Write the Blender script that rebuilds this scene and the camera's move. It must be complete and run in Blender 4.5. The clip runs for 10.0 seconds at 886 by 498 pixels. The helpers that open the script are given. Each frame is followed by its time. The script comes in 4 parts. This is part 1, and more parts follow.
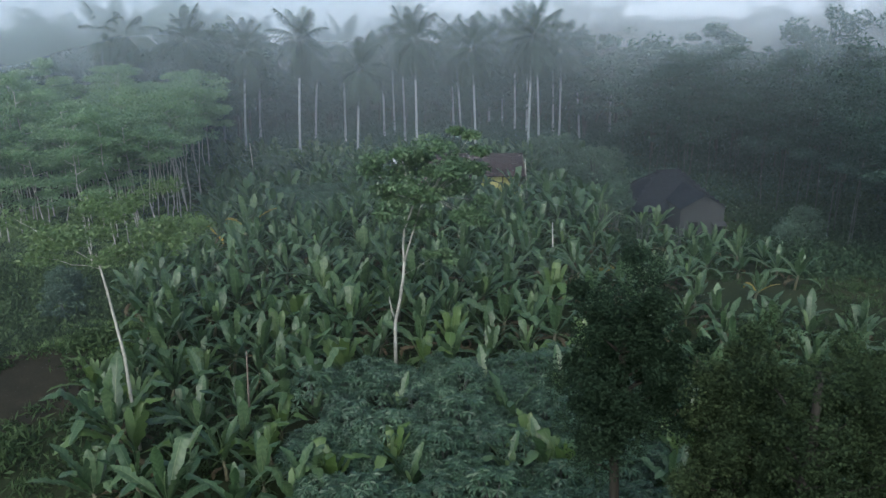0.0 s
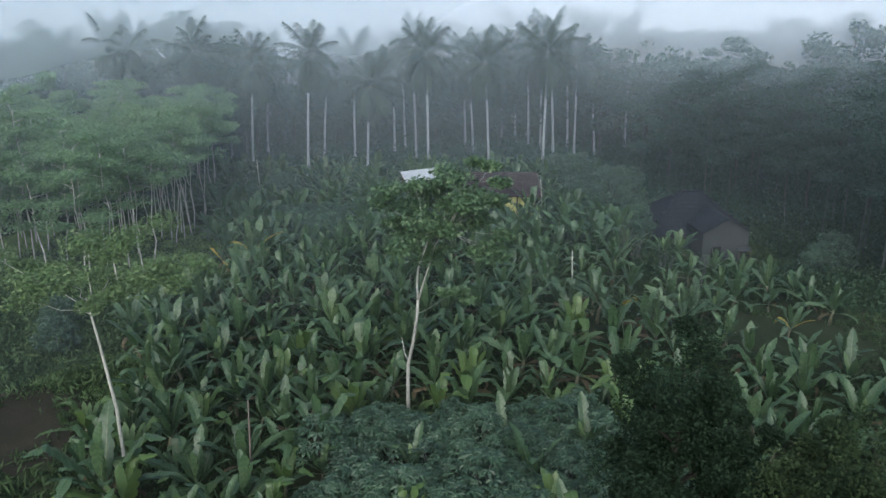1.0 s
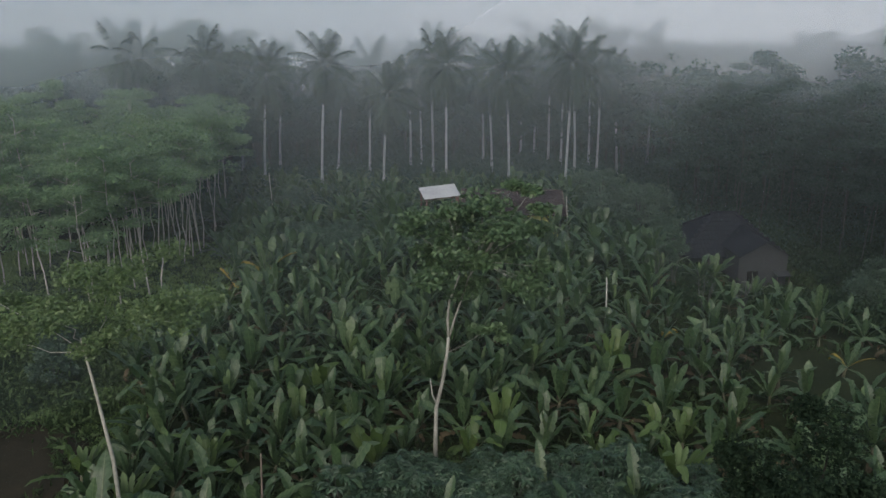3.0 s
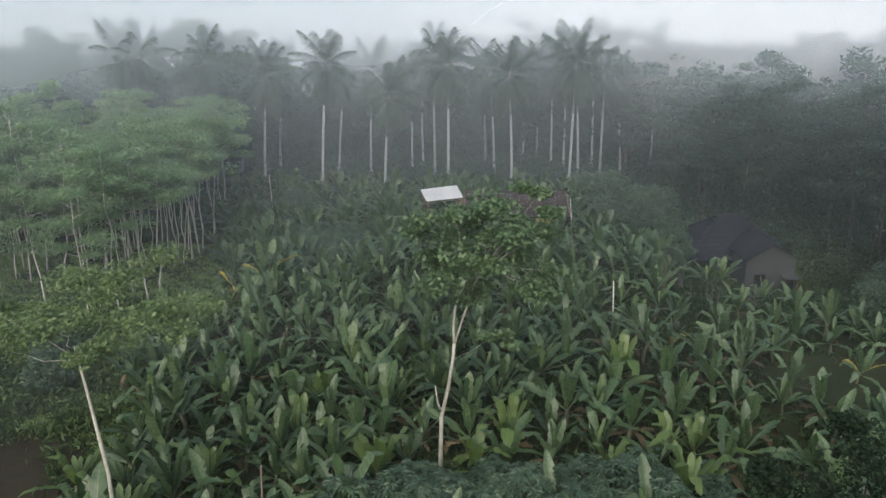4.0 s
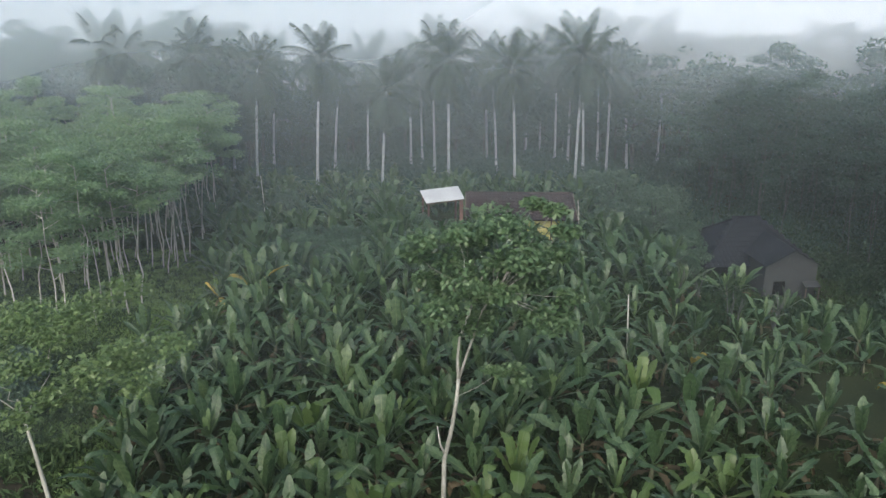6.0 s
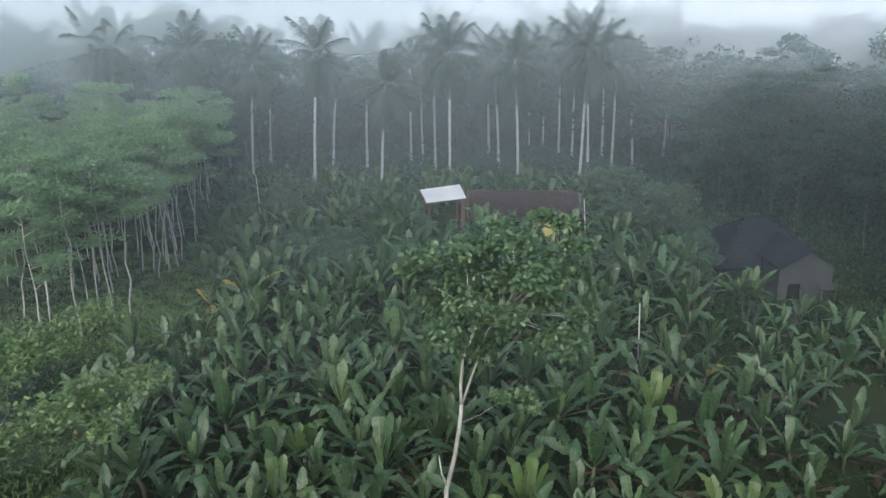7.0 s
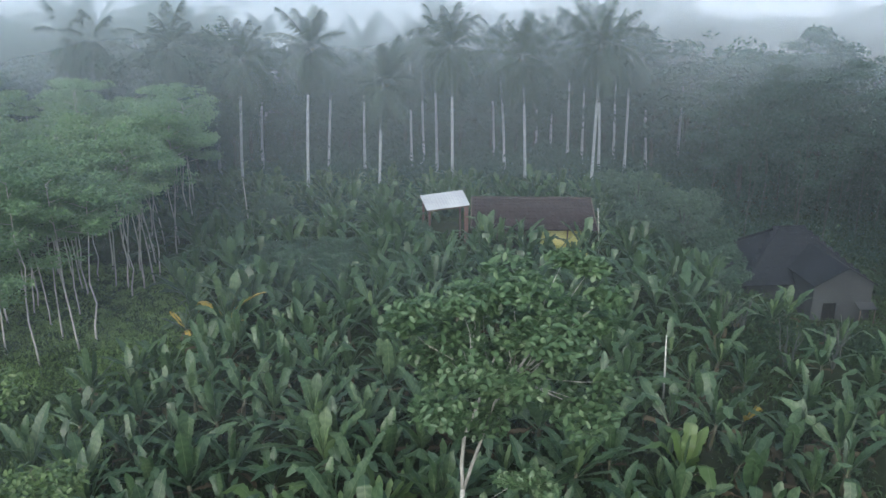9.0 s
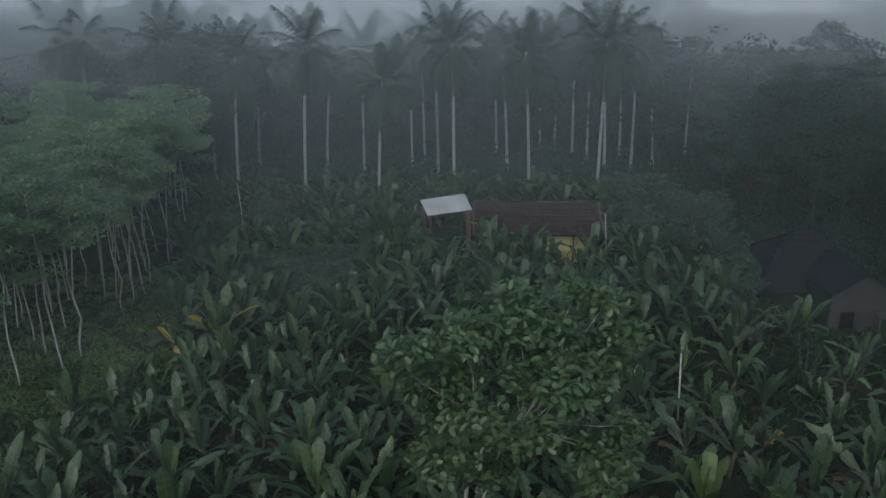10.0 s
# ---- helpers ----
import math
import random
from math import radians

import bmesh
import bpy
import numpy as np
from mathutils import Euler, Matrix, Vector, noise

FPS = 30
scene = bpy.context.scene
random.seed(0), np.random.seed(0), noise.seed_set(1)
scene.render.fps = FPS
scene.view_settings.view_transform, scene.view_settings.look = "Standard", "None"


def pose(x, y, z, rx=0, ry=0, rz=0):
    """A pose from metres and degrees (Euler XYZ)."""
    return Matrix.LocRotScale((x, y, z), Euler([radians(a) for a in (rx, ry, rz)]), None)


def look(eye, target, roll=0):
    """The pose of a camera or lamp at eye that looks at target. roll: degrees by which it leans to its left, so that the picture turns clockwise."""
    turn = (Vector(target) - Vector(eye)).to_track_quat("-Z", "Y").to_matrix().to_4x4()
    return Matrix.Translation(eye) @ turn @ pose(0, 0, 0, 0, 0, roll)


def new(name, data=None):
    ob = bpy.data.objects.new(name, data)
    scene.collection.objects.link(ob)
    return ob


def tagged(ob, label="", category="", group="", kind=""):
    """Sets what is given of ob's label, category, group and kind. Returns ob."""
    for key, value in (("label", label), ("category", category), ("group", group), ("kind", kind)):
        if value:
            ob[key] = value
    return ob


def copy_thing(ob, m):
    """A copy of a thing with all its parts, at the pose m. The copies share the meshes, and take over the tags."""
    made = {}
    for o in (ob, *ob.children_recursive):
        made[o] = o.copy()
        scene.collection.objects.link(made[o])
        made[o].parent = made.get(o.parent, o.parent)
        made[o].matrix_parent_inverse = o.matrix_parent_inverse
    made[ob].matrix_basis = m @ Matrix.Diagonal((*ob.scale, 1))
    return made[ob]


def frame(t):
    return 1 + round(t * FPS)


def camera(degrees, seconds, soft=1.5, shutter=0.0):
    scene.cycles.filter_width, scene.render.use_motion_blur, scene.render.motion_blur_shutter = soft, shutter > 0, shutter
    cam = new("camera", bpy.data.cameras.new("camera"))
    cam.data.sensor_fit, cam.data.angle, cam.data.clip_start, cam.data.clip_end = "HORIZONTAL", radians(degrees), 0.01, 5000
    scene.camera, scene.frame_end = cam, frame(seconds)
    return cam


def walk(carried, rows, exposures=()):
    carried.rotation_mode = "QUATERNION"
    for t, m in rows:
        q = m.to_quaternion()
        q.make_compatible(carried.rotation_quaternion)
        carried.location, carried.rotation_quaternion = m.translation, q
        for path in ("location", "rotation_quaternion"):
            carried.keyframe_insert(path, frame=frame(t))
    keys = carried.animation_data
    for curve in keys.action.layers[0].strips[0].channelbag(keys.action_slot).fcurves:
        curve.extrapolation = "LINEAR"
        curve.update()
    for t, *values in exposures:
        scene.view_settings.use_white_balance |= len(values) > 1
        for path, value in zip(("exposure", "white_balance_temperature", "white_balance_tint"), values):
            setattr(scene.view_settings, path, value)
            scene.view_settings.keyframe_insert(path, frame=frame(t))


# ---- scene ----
cam = camera(58.0, 10.0, soft=1.5)
PATH = [
    (0, (0.429, 0.228, 18.852), (0.413, 2.127, 18.226), -0.4),
    (0.5, (0.277, 1.59, 19.087), (0.251, 3.492, 18.468), -0.3),
    (1, (-0.017, 3.1, 19.388), (-0.052, 5.005, 18.779), -0.2),
    (1.5, (-0.438, 4.569, 19.535), (-0.485, 6.469, 18.911), -0.0),
    (2, (-0.754, 5.699, 19.576), (-0.805, 7.603, 18.965), 0.1),
    (3.5, (-1.313, 6.912, 19.076), (-1.368, 8.825, 18.494), 0.3),
    (4, (-1.434, 7.513, 19.054), (-1.488, 9.426, 18.472), 0.3),
    (4.5, (-1.511, 8.304, 19.058), (-1.564, 10.216, 18.473), 0.3),
    (5, (-1.57, 9.214, 19.044), (-1.623, 11.126, 18.459), 0.2),
    (5.5, (-1.614, 10.194, 19.11), (-1.666, 12.103, 18.517), 0.2),
    (7, (-1.725, 13.634, 19.248), (-1.78, 15.533, 18.623), -0.1),
    (7.5, (-1.666, 14.936, 19.275), (-1.724, 16.833, 18.643), -0.2),
    (8, (-1.697, 16.19, 19.23), (-1.756, 18.085, 18.593), -0.2),
    (8.5, (-1.701, 17.525, 19.196), (-1.763, 19.418, 18.554), -0.2),
    (9, (-1.708, 18.918, 19.165), (-1.772, 20.81, 18.518), -0.1),
    (9.5, (-1.701, 20.221, 19.253), (-1.77, 22.112, 18.603), -0.5),
    (10, (-1.708, 21.199, 19.264), (-1.778, 23.086, 18.606), -0.4),
]
EXPOSURES = [(0.0, 0.38, 5800, 8), (1.0, 0.42, 5900, 9), (1.5, 0.25, 6000, 10), (2.0, -0.62, 6300, 12), (2.4, -0.62, 6400, 12), (3.3, 0.0, 6600, 13), (3.6, 0.27, 6700, 13), (4.5, 0.63, 6700, 13), (5.5, 0.62, 6600, 12), (7.5, 0.6, 6050, 9), (9.0, 0.58, 5950, 9), (9.5, 0.48, 5900, 9), (10.0, -0.75, 6000, 9)]
walk(cam, [(t, look(eye, target, roll)) for t, eye, target, roll in PATH], EXPOSURES)

# ---------------------------------------------------------------- light
SUN_ELEVATION, SUN_ROTATION = 38.0, 190.0
world = bpy.data.worlds.new("overcast_sky")
scene.world = world
world.use_nodes = True
wn = world.node_tree.nodes
sky = wn.new("ShaderNodeTexSky")
sky.sky_type = "NISHITA"
sky.sun_disc = False
sky.sun_elevation, sky.sun_rotation = radians(SUN_ELEVATION), radians(SUN_ROTATION)
sky.air_density, sky.dust_density, sky.ozone_density = 1.0, 4.0, 1.5
wn["Background"].inputs["Strength"].default_value = 0.15
world.node_tree.links.new(sky.outputs[0], wn["Background"].inputs["Color"])

sun = new("sun", bpy.data.lights.new("sun", "SUN"))
sun.data.energy, sun.data.angle, sun.data.color = 1.5, radians(70), (1.0, 0.98, 0.95)
a, e = radians(SUN_ROTATION), radians(SUN_ELEVATION)
sun.matrix_world = look((60 * math.sin(a) * math.cos(e), 60 * math.cos(a) * math.cos(e), 60 * math.sin(e)), (0, 0, 0))


# ---------------------------------------------------------------- materials
def nodes_of(name):
    m = bpy.data.materials.new(name)
    m.use_nodes = True
    t = m.node_tree
    return m, t, t.nodes, t.links


def ramp(n, stops):
    r = n.new("ShaderNodeValToRGB")
    el = r.color_ramp.elements
    while len(el) < len(stops):
        el.new(0.5)
    for p, (at, col) in zip(el, stops):
        p.position, p.color = at, (*col, 1)
    return r


def leaf_material(name, dark, mid, light, rough=0.45, through_light=0.25, patch=0.35, gloss=0.5, haze_sheen=0.0, single=0.34, veins=0.0):
    """A leaf: its shade goes by plant, by leaf and by blotches within the leaf."""
    m, t, n, l = nodes_of(name)
    info, geo, tex = n.new("ShaderNodeObjectInfo"), n.new("ShaderNodeNewGeometry"), n.new("ShaderNodeTexCoord")
    big, fine = n.new("ShaderNodeTexNoise"), n.new("ShaderNodeTexNoise")
    big.inputs["Scale"].default_value, fine.inputs["Scale"].default_value = patch, 9.0
    fine.inputs["Detail"].default_value = 4
    l.new(geo.outputs["Position"], big.inputs["Vector"])
    l.new(tex.outputs["Object"], fine.inputs["Vector"])
    total = None
    vein = n.new("ShaderNodeTexWave")
    vein.inputs["Scale"].default_value, vein.inputs["Distortion"].default_value, vein.inputs["Detail"].default_value = 3.6, 3.0, 1.5
    l.new(tex.outputs["Object"], vein.inputs["Vector"])
    for out, weight in ((vein.outputs["Fac"], veins), (info.outputs["Random"], 0.30), (geo.outputs["Random Per Island"], single), (big.outputs["Fac"], 0.36), (fine.outputs["Fac"], 0.20)):
        mul = n.new("ShaderNodeMath")
        mul.operation = "MULTIPLY_ADD"
        mul.inputs[1].default_value = weight
        l.new(out, mul.inputs[0])
        if total is None:
            mul.inputs[2].default_value = -0.09 + 0.5 * (0.34 - single) - 0.5 * veins
        else:
            l.new(total, mul.inputs[2])
        total = mul.outputs[0]
    r = ramp(n, [(0.12, dark), (0.5, mid), (0.9, light)])
    l.new(total, r.inputs[0])
    b = n["Principled BSDF"]
    l.new(r.outputs[0], b.inputs["Base Color"])
    b.inputs["Roughness"].default_value = rough
    b.inputs["Specular IOR Level"].default_value = gloss
    # pale bluish sheen that puts some haze into the leaf itself
    b.inputs["Sheen Weight"].default_value, b.inputs["Sheen Roughness"].default_value = haze_sheen, 0.6
    b.inputs["Sheen Tint"].default_value = (0.80, 0.92, 0.95, 1)
    tr, mix = n.new("ShaderNodeBsdfTranslucent"), n.new("ShaderNodeMixShader")
    l.new(r.outputs[0], tr.inputs["Color"])
    mix.inputs[0].default_value = through_light
    l.new(b.outputs[0], mix.inputs[1])
    l.new(tr.outputs[0], mix.inputs[2])
    l.new(mix.outputs[0], n["Material Output"].inputs["Surface"])
    bump = n.new("ShaderNodeBump")
    bump.inputs["Strength"].default_value, bump.inputs["Distance"].default_value = 0.3, 0.02
    l.new(fine.outputs["Fac"], bump.inputs["Height"])
    l.new(bump.outputs[0], b.inputs["Normal"])
    return m


def rough_material(name, a, b, c, scale=1.5, grain=18.0, rough=0.85, bump=0.4, stretch=(1, 1, 1), metallic=0.0):
    """Earth, bark, plaster, sheet metal: blotches and grain."""
    m, t, n, l = nodes_of(name)
    tex, mp, info = n.new("ShaderNodeTexCoord"), n.new("ShaderNodeMapping"), n.new("ShaderNodeObjectInfo")
    mp.inputs["Scale"].default_value = stretch
    l.new(tex.outputs["Object"], mp.inputs["Vector"])
    big, fine = n.new("ShaderNodeTexNoise"), n.new("ShaderNodeTexNoise")
    for node, sc in ((big, scale), (fine, grain)):
        node.inputs["Scale"].default_value, node.inputs["Detail"].default_value = sc, 5
        l.new(mp.outputs[0], node.inputs["Vector"])
    mixv = n.new("ShaderNodeMath")
    mixv.operation = "MULTIPLY_ADD"
    mixv.inputs[1].default_value = 0.45
    l.new(fine.outputs["Fac"], mixv.inputs[0])
    sh = n.new("ShaderNodeMath")
    sh.operation = "MULTIPLY_ADD"
    sh.inputs[1].default_value, sh.inputs[2].default_value = 0.75, -0.1
    l.new(big.outputs["Fac"], sh.inputs[0])
    l.new(sh.outputs[0], mixv.inputs[2])
    vary = n.new("ShaderNodeMath")
    vary.operation = "MULTIPLY_ADD"
    vary.inputs[1].default_value = 0.18
    l.new(info.outputs["Random"], vary.inputs[0])
    l.new(mixv.outputs[0], vary.inputs[2])
    r = ramp(n, [(0.25, a), (0.55, b), (0.85, c)])
    l.new(vary.outputs[0], r.inputs[0])
    p = n["Principled BSDF"]
    l.new(r.outputs[0], p.inputs["Base Color"])
    p.inputs["Roughness"].default_value, p.inputs["Metallic"].default_value = rough, metallic
    p.inputs["Specular IOR Level"].default_value = 0.5 if rough < 0.8 else 0.12
    bp = n.new("ShaderNodeBump")
    bp.inputs["Strength"].default_value, bp.inputs["Distance"].default_value = bump, 0.03
    l.new(fine.outputs["Fac"], bp.inputs["Height"])
    l.new(bp.outputs[0], p.inputs["Normal"])
    return m


BANANA = leaf_material("banana_leaf", (0.015, 0.035, 0.013), (0.045, 0.089, 0.037), (0.114, 0.172, 0.080), 0.42, 0.26, patch=0.55, gloss=0.5, haze_sheen=0.0, single=0.28, veins=0.16)
BANANA_PALE = leaf_material("young_banana_leaf", (0.080, 0.140, 0.050), (0.130, 0.205, 0.085), (0.21, 0.29, 0.145), 0.45, 0.3)
BANANA_FRESH = leaf_material("fresh_banana_leaf", (0.036, 0.072, 0.018), (0.072, 0.126, 0.034), (0.135, 0.200, 0.068), 0.4, 0.32)
RIB = leaf_material("leaf_midrib", (0.07, 0.11, 0.045), (0.115, 0.165, 0.075), (0.18, 0.23, 0.12), 0.5, 0.1)
BANANA_YELLOW = leaf_material("yellow_banana_leaf", (0.18, 0.13, 0.018), (0.32, 0.235, 0.032), (0.45, 0.35, 0.060), 0.5, 0.2)
BANANA_DRY = leaf_material("dry_banana_leaf", (0.032, 0.028, 0.017), (0.066, 0.057, 0.034), (0.135, 0.108, 0.062), 0.85, 0.1, gloss=0.1)
STEM = rough_material("pseudostem", (0.03, 0.035, 0.02), (0.07, 0.075, 0.04), (0.13, 0.12, 0.07), 3, 20, 0.7, stretch=(1, 1, 0.2))
CASSAVA = leaf_material("cassava_leaf", (0.014, 0.034, 0.018), (0.036, 0.080, 0.042), (0.080, 0.145, 0.076), 0.5, 0.25, haze_sheen=0.05)
PALM = leaf_material("palm_frond", (0.013, 0.026, 0.019), (0.027, 0.049, 0.036), (0.055, 0.084, 0.064), 0.55, 0.2, gloss=0.3, haze_sheen=0.05)
FEATHER = leaf_material("feathery_leaf", (0.078, 0.158, 0.062), (0.148, 0.258, 0.108), (0.225, 0.335, 0.155), 0.55, 0.5, haze_sheen=0.2)
GRASS = leaf_material("grass_blade", (0.080, 0.148, 0.046), (0.130, 0.212, 0.072), (0.190, 0.272, 0.106), 0.7, 0.3, gloss=0.2)
FOREST = leaf_material("forest_leaf", (0.015, 0.038, 0.027), (0.028, 0.062, 0.043), (0.050, 0.096, 0.068), 0.7, 0.25, gloss=0.25, haze_sheen=0.05, single=0.16)
BROAD = leaf_material("broad_tree_leaf", (0.036, 0.074, 0.031), (0.070, 0.130, 0.056), (0.150, 0.226, 0.108), 0.45, 0.30, single=0.42)
YELLOWISH = leaf_material("yellow_green_leaf", (0.044, 0.086, 0.028), (0.090, 0.150, 0.050), (0.160, 0.232, 0.088), 0.5, 0.28)
DARK_LEAF = leaf_material("dark_small_leaf", (0.008, 0.017, 0.009), (0.017, 0.032, 0.017), (0.036, 0.056, 0.031), 0.8, 0.12, gloss=0.08)
OLIVE_LEAF = leaf_material("olive_small_leaf", (0.014, 0.024, 0.010), (0.028, 0.046, 0.019), (0.056, 0.080, 0.036), 0.75, 0.15, gloss=0.1)
SHRUB = leaf_material("shrub_leaf", (0.012, 0.028, 0.014), (0.024, 0.048, 0.024), (0.046, 0.080, 0.040), 0.75, 0.2, gloss=0.15)
WEED = leaf_material("weed_leaf", (0.018, 0.035, 0.012), (0.036, 0.066, 0.022), (0.066, 0.108, 0.038), 0.7, 0.25, gloss=0.25)
PALM_BARK = rough_material("palm_bark", (0.13, 0.15, 0.155), (0.22, 0.25, 0.255), (0.32, 0.36, 0.365), 1.2, 14, 0.85, stretch=(1, 1, 3))
PALE_BARK = rough_material("pale_bark", (0.12, 0.125, 0.105), (0.27, 0.275, 0.24), (0.44, 0.445, 0.41), 3.0, 16, 0.8, stretch=(1, 1, 0.5))
SLIM_BARK = rough_material("slim_bark", (0.19, 0.195, 0.16), (0.34, 0.345, 0.295), (0.46, 0.465, 0.41), 1.5, 16, 0.85, stretch=(1, 1, 0.5))
DARK_BARK = rough_material("dark_bark", (0.032, 0.038, 0.033), (0.064, 0.074, 0.066), (0.110, 0.124, 0.112), 1.5, 16, 0.9, stretch=(1, 1, 0.4))
BUSH = leaf_material("bush_leaf", (0.024, 0.050, 0.030), (0.050, 0.092, 0.056), (0.092, 0.150, 0.092), 0.6, 0.25)
# a second, darker dark_bark: the trunks' shade is put into the colour
SHADED_BARK = rough_material("shaded_bark", (0.014, 0.014, 0.011), (0.026, 0.025, 0.020), (0.045, 0.043, 0.035), 1.5, 16, 0.9, stretch=(1, 1, 0.4))
EARTH = rough_material("earth", (0.010, 0.017, 0.007), (0.019, 0.028, 0.011), (0.034, 0.042, 0.019), 0.25, 6, 0.95, 0.8)
SOIL = rough_material("bare_soil", (0.013, 0.013, 0.008), (0.023, 0.022, 0.014), (0.038, 0.035, 0.022), 0.8, 12, 0.95, 0.8)
TURF = rough_material("turf", (0.030, 0.056, 0.018), (0.052, 0.090, 0.028), (0.084, 0.128, 0.044), 0.5, 14, 0.95, 0.9)
NUT = rough_material("coconut_husk", (0.05, 0.06, 0.02), (0.10, 0.10, 0.04), (0.15, 0.12, 0.06), 4, 20, 0.6)
ZINC = rough_material("zinc_sheet", (0.26, 0.28, 0.29), (0.36, 0.385, 0.39), (0.44, 0.46, 0.47), 0.8, 9, 0.45, 0.15)
RED_POST = rough_material("red_painted_post", (0.06, 0.034, 0.03), (0.095, 0.055, 0.047), (0.14, 0.08, 0.07), 2, 18, 0.7)
TILE_RED = rough_material("weathered_clay_tile", (0.020, 0.016, 0.016), (0.034, 0.026, 0.026), (0.055, 0.042, 0.040), 0.7, 14, 0.85)
# grey house: the forest's shade is put into these two base colours
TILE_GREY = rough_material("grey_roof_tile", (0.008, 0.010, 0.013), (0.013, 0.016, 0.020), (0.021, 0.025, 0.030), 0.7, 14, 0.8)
SHADED_PLASTER = rough_material("shaded_plaster", (0.024, 0.028, 0.030), (0.035, 0.040, 0.042), (0.050, 0.056, 0.058), 0.5, 10, 0.9, 0.2)
YELLOW_WALL = rough_material("yellow_painted_wall", (0.34, 0.34, 0.12), (0.46, 0.46, 0.18), (0.58, 0.57, 0.26), 0.8, 10, 0.85, 0.15)
OLD_WOOD = rough_material("old_wood", (0.05, 0.04, 0.03), (0.09, 0.075, 0.06), (0.15, 0.13, 0.11), 2, 22, 0.85, stretch=(1, 1, 0.2))
DARK_ROOM = rough_material("dark_room_panel", (0.004, 0.004, 0.005), (0.008, 0.008, 0.009), (0.014, 0.014, 0.014), 3, 20, 0.9)


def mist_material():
    """Glowing stand-in for distant fog and sky: brighter above, drifting in soft banks."""
    m, t, n, l = nodes_of("glowing_mist")
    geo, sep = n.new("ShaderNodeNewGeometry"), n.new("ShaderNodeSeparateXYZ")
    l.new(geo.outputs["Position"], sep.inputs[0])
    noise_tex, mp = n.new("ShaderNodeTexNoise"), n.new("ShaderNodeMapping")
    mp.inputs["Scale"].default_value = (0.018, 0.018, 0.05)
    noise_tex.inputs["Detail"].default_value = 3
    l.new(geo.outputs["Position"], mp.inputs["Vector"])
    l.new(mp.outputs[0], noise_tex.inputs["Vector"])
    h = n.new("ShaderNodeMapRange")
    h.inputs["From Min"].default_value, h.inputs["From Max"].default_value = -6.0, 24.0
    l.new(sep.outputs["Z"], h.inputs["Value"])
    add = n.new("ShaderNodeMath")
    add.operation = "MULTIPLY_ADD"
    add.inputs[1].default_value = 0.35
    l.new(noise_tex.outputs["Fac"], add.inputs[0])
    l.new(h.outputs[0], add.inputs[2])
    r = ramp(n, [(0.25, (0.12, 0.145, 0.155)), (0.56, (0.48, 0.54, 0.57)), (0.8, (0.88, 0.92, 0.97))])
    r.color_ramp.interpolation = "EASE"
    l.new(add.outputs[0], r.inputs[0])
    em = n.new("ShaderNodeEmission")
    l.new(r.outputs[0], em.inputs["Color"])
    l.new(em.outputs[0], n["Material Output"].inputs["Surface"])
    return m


MIST_GLOW = mist_material()


def fog_material(low, high, base, top, east_lift, tint):
    """A mostly clear sheet that stands in for haze: a small white share catches the daylight
    from either side; thicker with height, drifting in wisps, and heavier to the west."""
    m, t, n, l = nodes_of("haze_sheet")
    geo, sep, mp, wisp = n.new("ShaderNodeNewGeometry"), n.new("ShaderNodeSeparateXYZ"), n.new("ShaderNodeMapping"), n.new("ShaderNodeTexNoise")
    l.new(geo.outputs["Position"], sep.inputs[0])
    mp.inputs["Scale"].default_value = (0.035, 0.06, 0.085)
    l.new(geo.outputs["Position"], mp.inputs["Vector"])
    wisp.inputs["Scale"].default_value, wisp.inputs["Detail"].default_value = 1.0, 2
    l.new(mp.outputs[0], wisp.inputs["Vector"])

    def math_node(op, a, b, c=None):
        k = n.new("ShaderNodeMath")
        k.operation = op
        for i, q in enumerate((a, b, c)):
            if q is None:
                continue
            if isinstance(q, (int, float)):
                k.inputs[i].default_value = q
            else:
                l.new(q, k.inputs[i])
        return k.outputs[0]

    def span(value, a, b, lo, hi):
        k = n.new("ShaderNodeMapRange")
        k.interpolation_type = "SMOOTHSTEP"
        for key, q in (("From Min", a), ("From Max", b), ("To Min", lo), ("To Max", hi)):
            k.inputs[key].default_value = q
        l.new(value, k.inputs["Value"])
        return k.outputs[0]

    height = math_node("MULTIPLY_ADD", wisp.outputs["Fac"], 14.0, math_node("ADD", sep.outputs["Z"], span(sep.outputs["X"], 6, 30, 0.0, east_lift)))
    rise = span(height, base + 7, top + 7, 0.0, high - low)
    share = math_node("ADD", rise, span(sep.outputs["X"], 4, 24, low, low * EAST_THIN))
    share = math_node("MULTIPLY", share, span(sep.outputs["X"], -26, 14, WEST_FOG, 0.85))
    white, back, both = n.new("ShaderNodeBsdfDiffuse"), n.new("ShaderNodeBsdfTranslucent"), n.new("ShaderNodeMixShader")
    for w in (white, back):
        w.inputs["Color"].default_value = (*tint, 1)
    l.new(white.outputs[0], both.inputs[1])
    l.new(back.outputs[0], both.inputs[2])
    clear, mix = n.new("ShaderNodeBsdfTransparent"), n.new("ShaderNodeMixShader")
    l.new(share, mix.inputs[0])
    l.new(clear.outputs[0], mix.inputs[1])
    l.new(both.outputs[0], mix.inputs[2])
    l.new(mix.outputs[0], n["Material Output"].inputs["Surface"])
    return m


# haze thickened westward and thinned eastward to fit the view's brightness
WEST_FOG, EAST_THIN = 1.3, 0.5


# ---------------------------------------------------------------- tools
def rng(seed):
    return random.Random(seed)


def empty(name, x=0, y=0, z=0, label="", category="", group="", kind=""):
    ob = new(name)
    ob.empty_display_size = 0.3
    ob.matrix_basis = pose(x, y, z)
    return tagged(ob, label, category, group, kind)


def hang(ob, parent, label=""):
    if parent is not None:
        ob.parent = parent
    return tagged(ob, label)


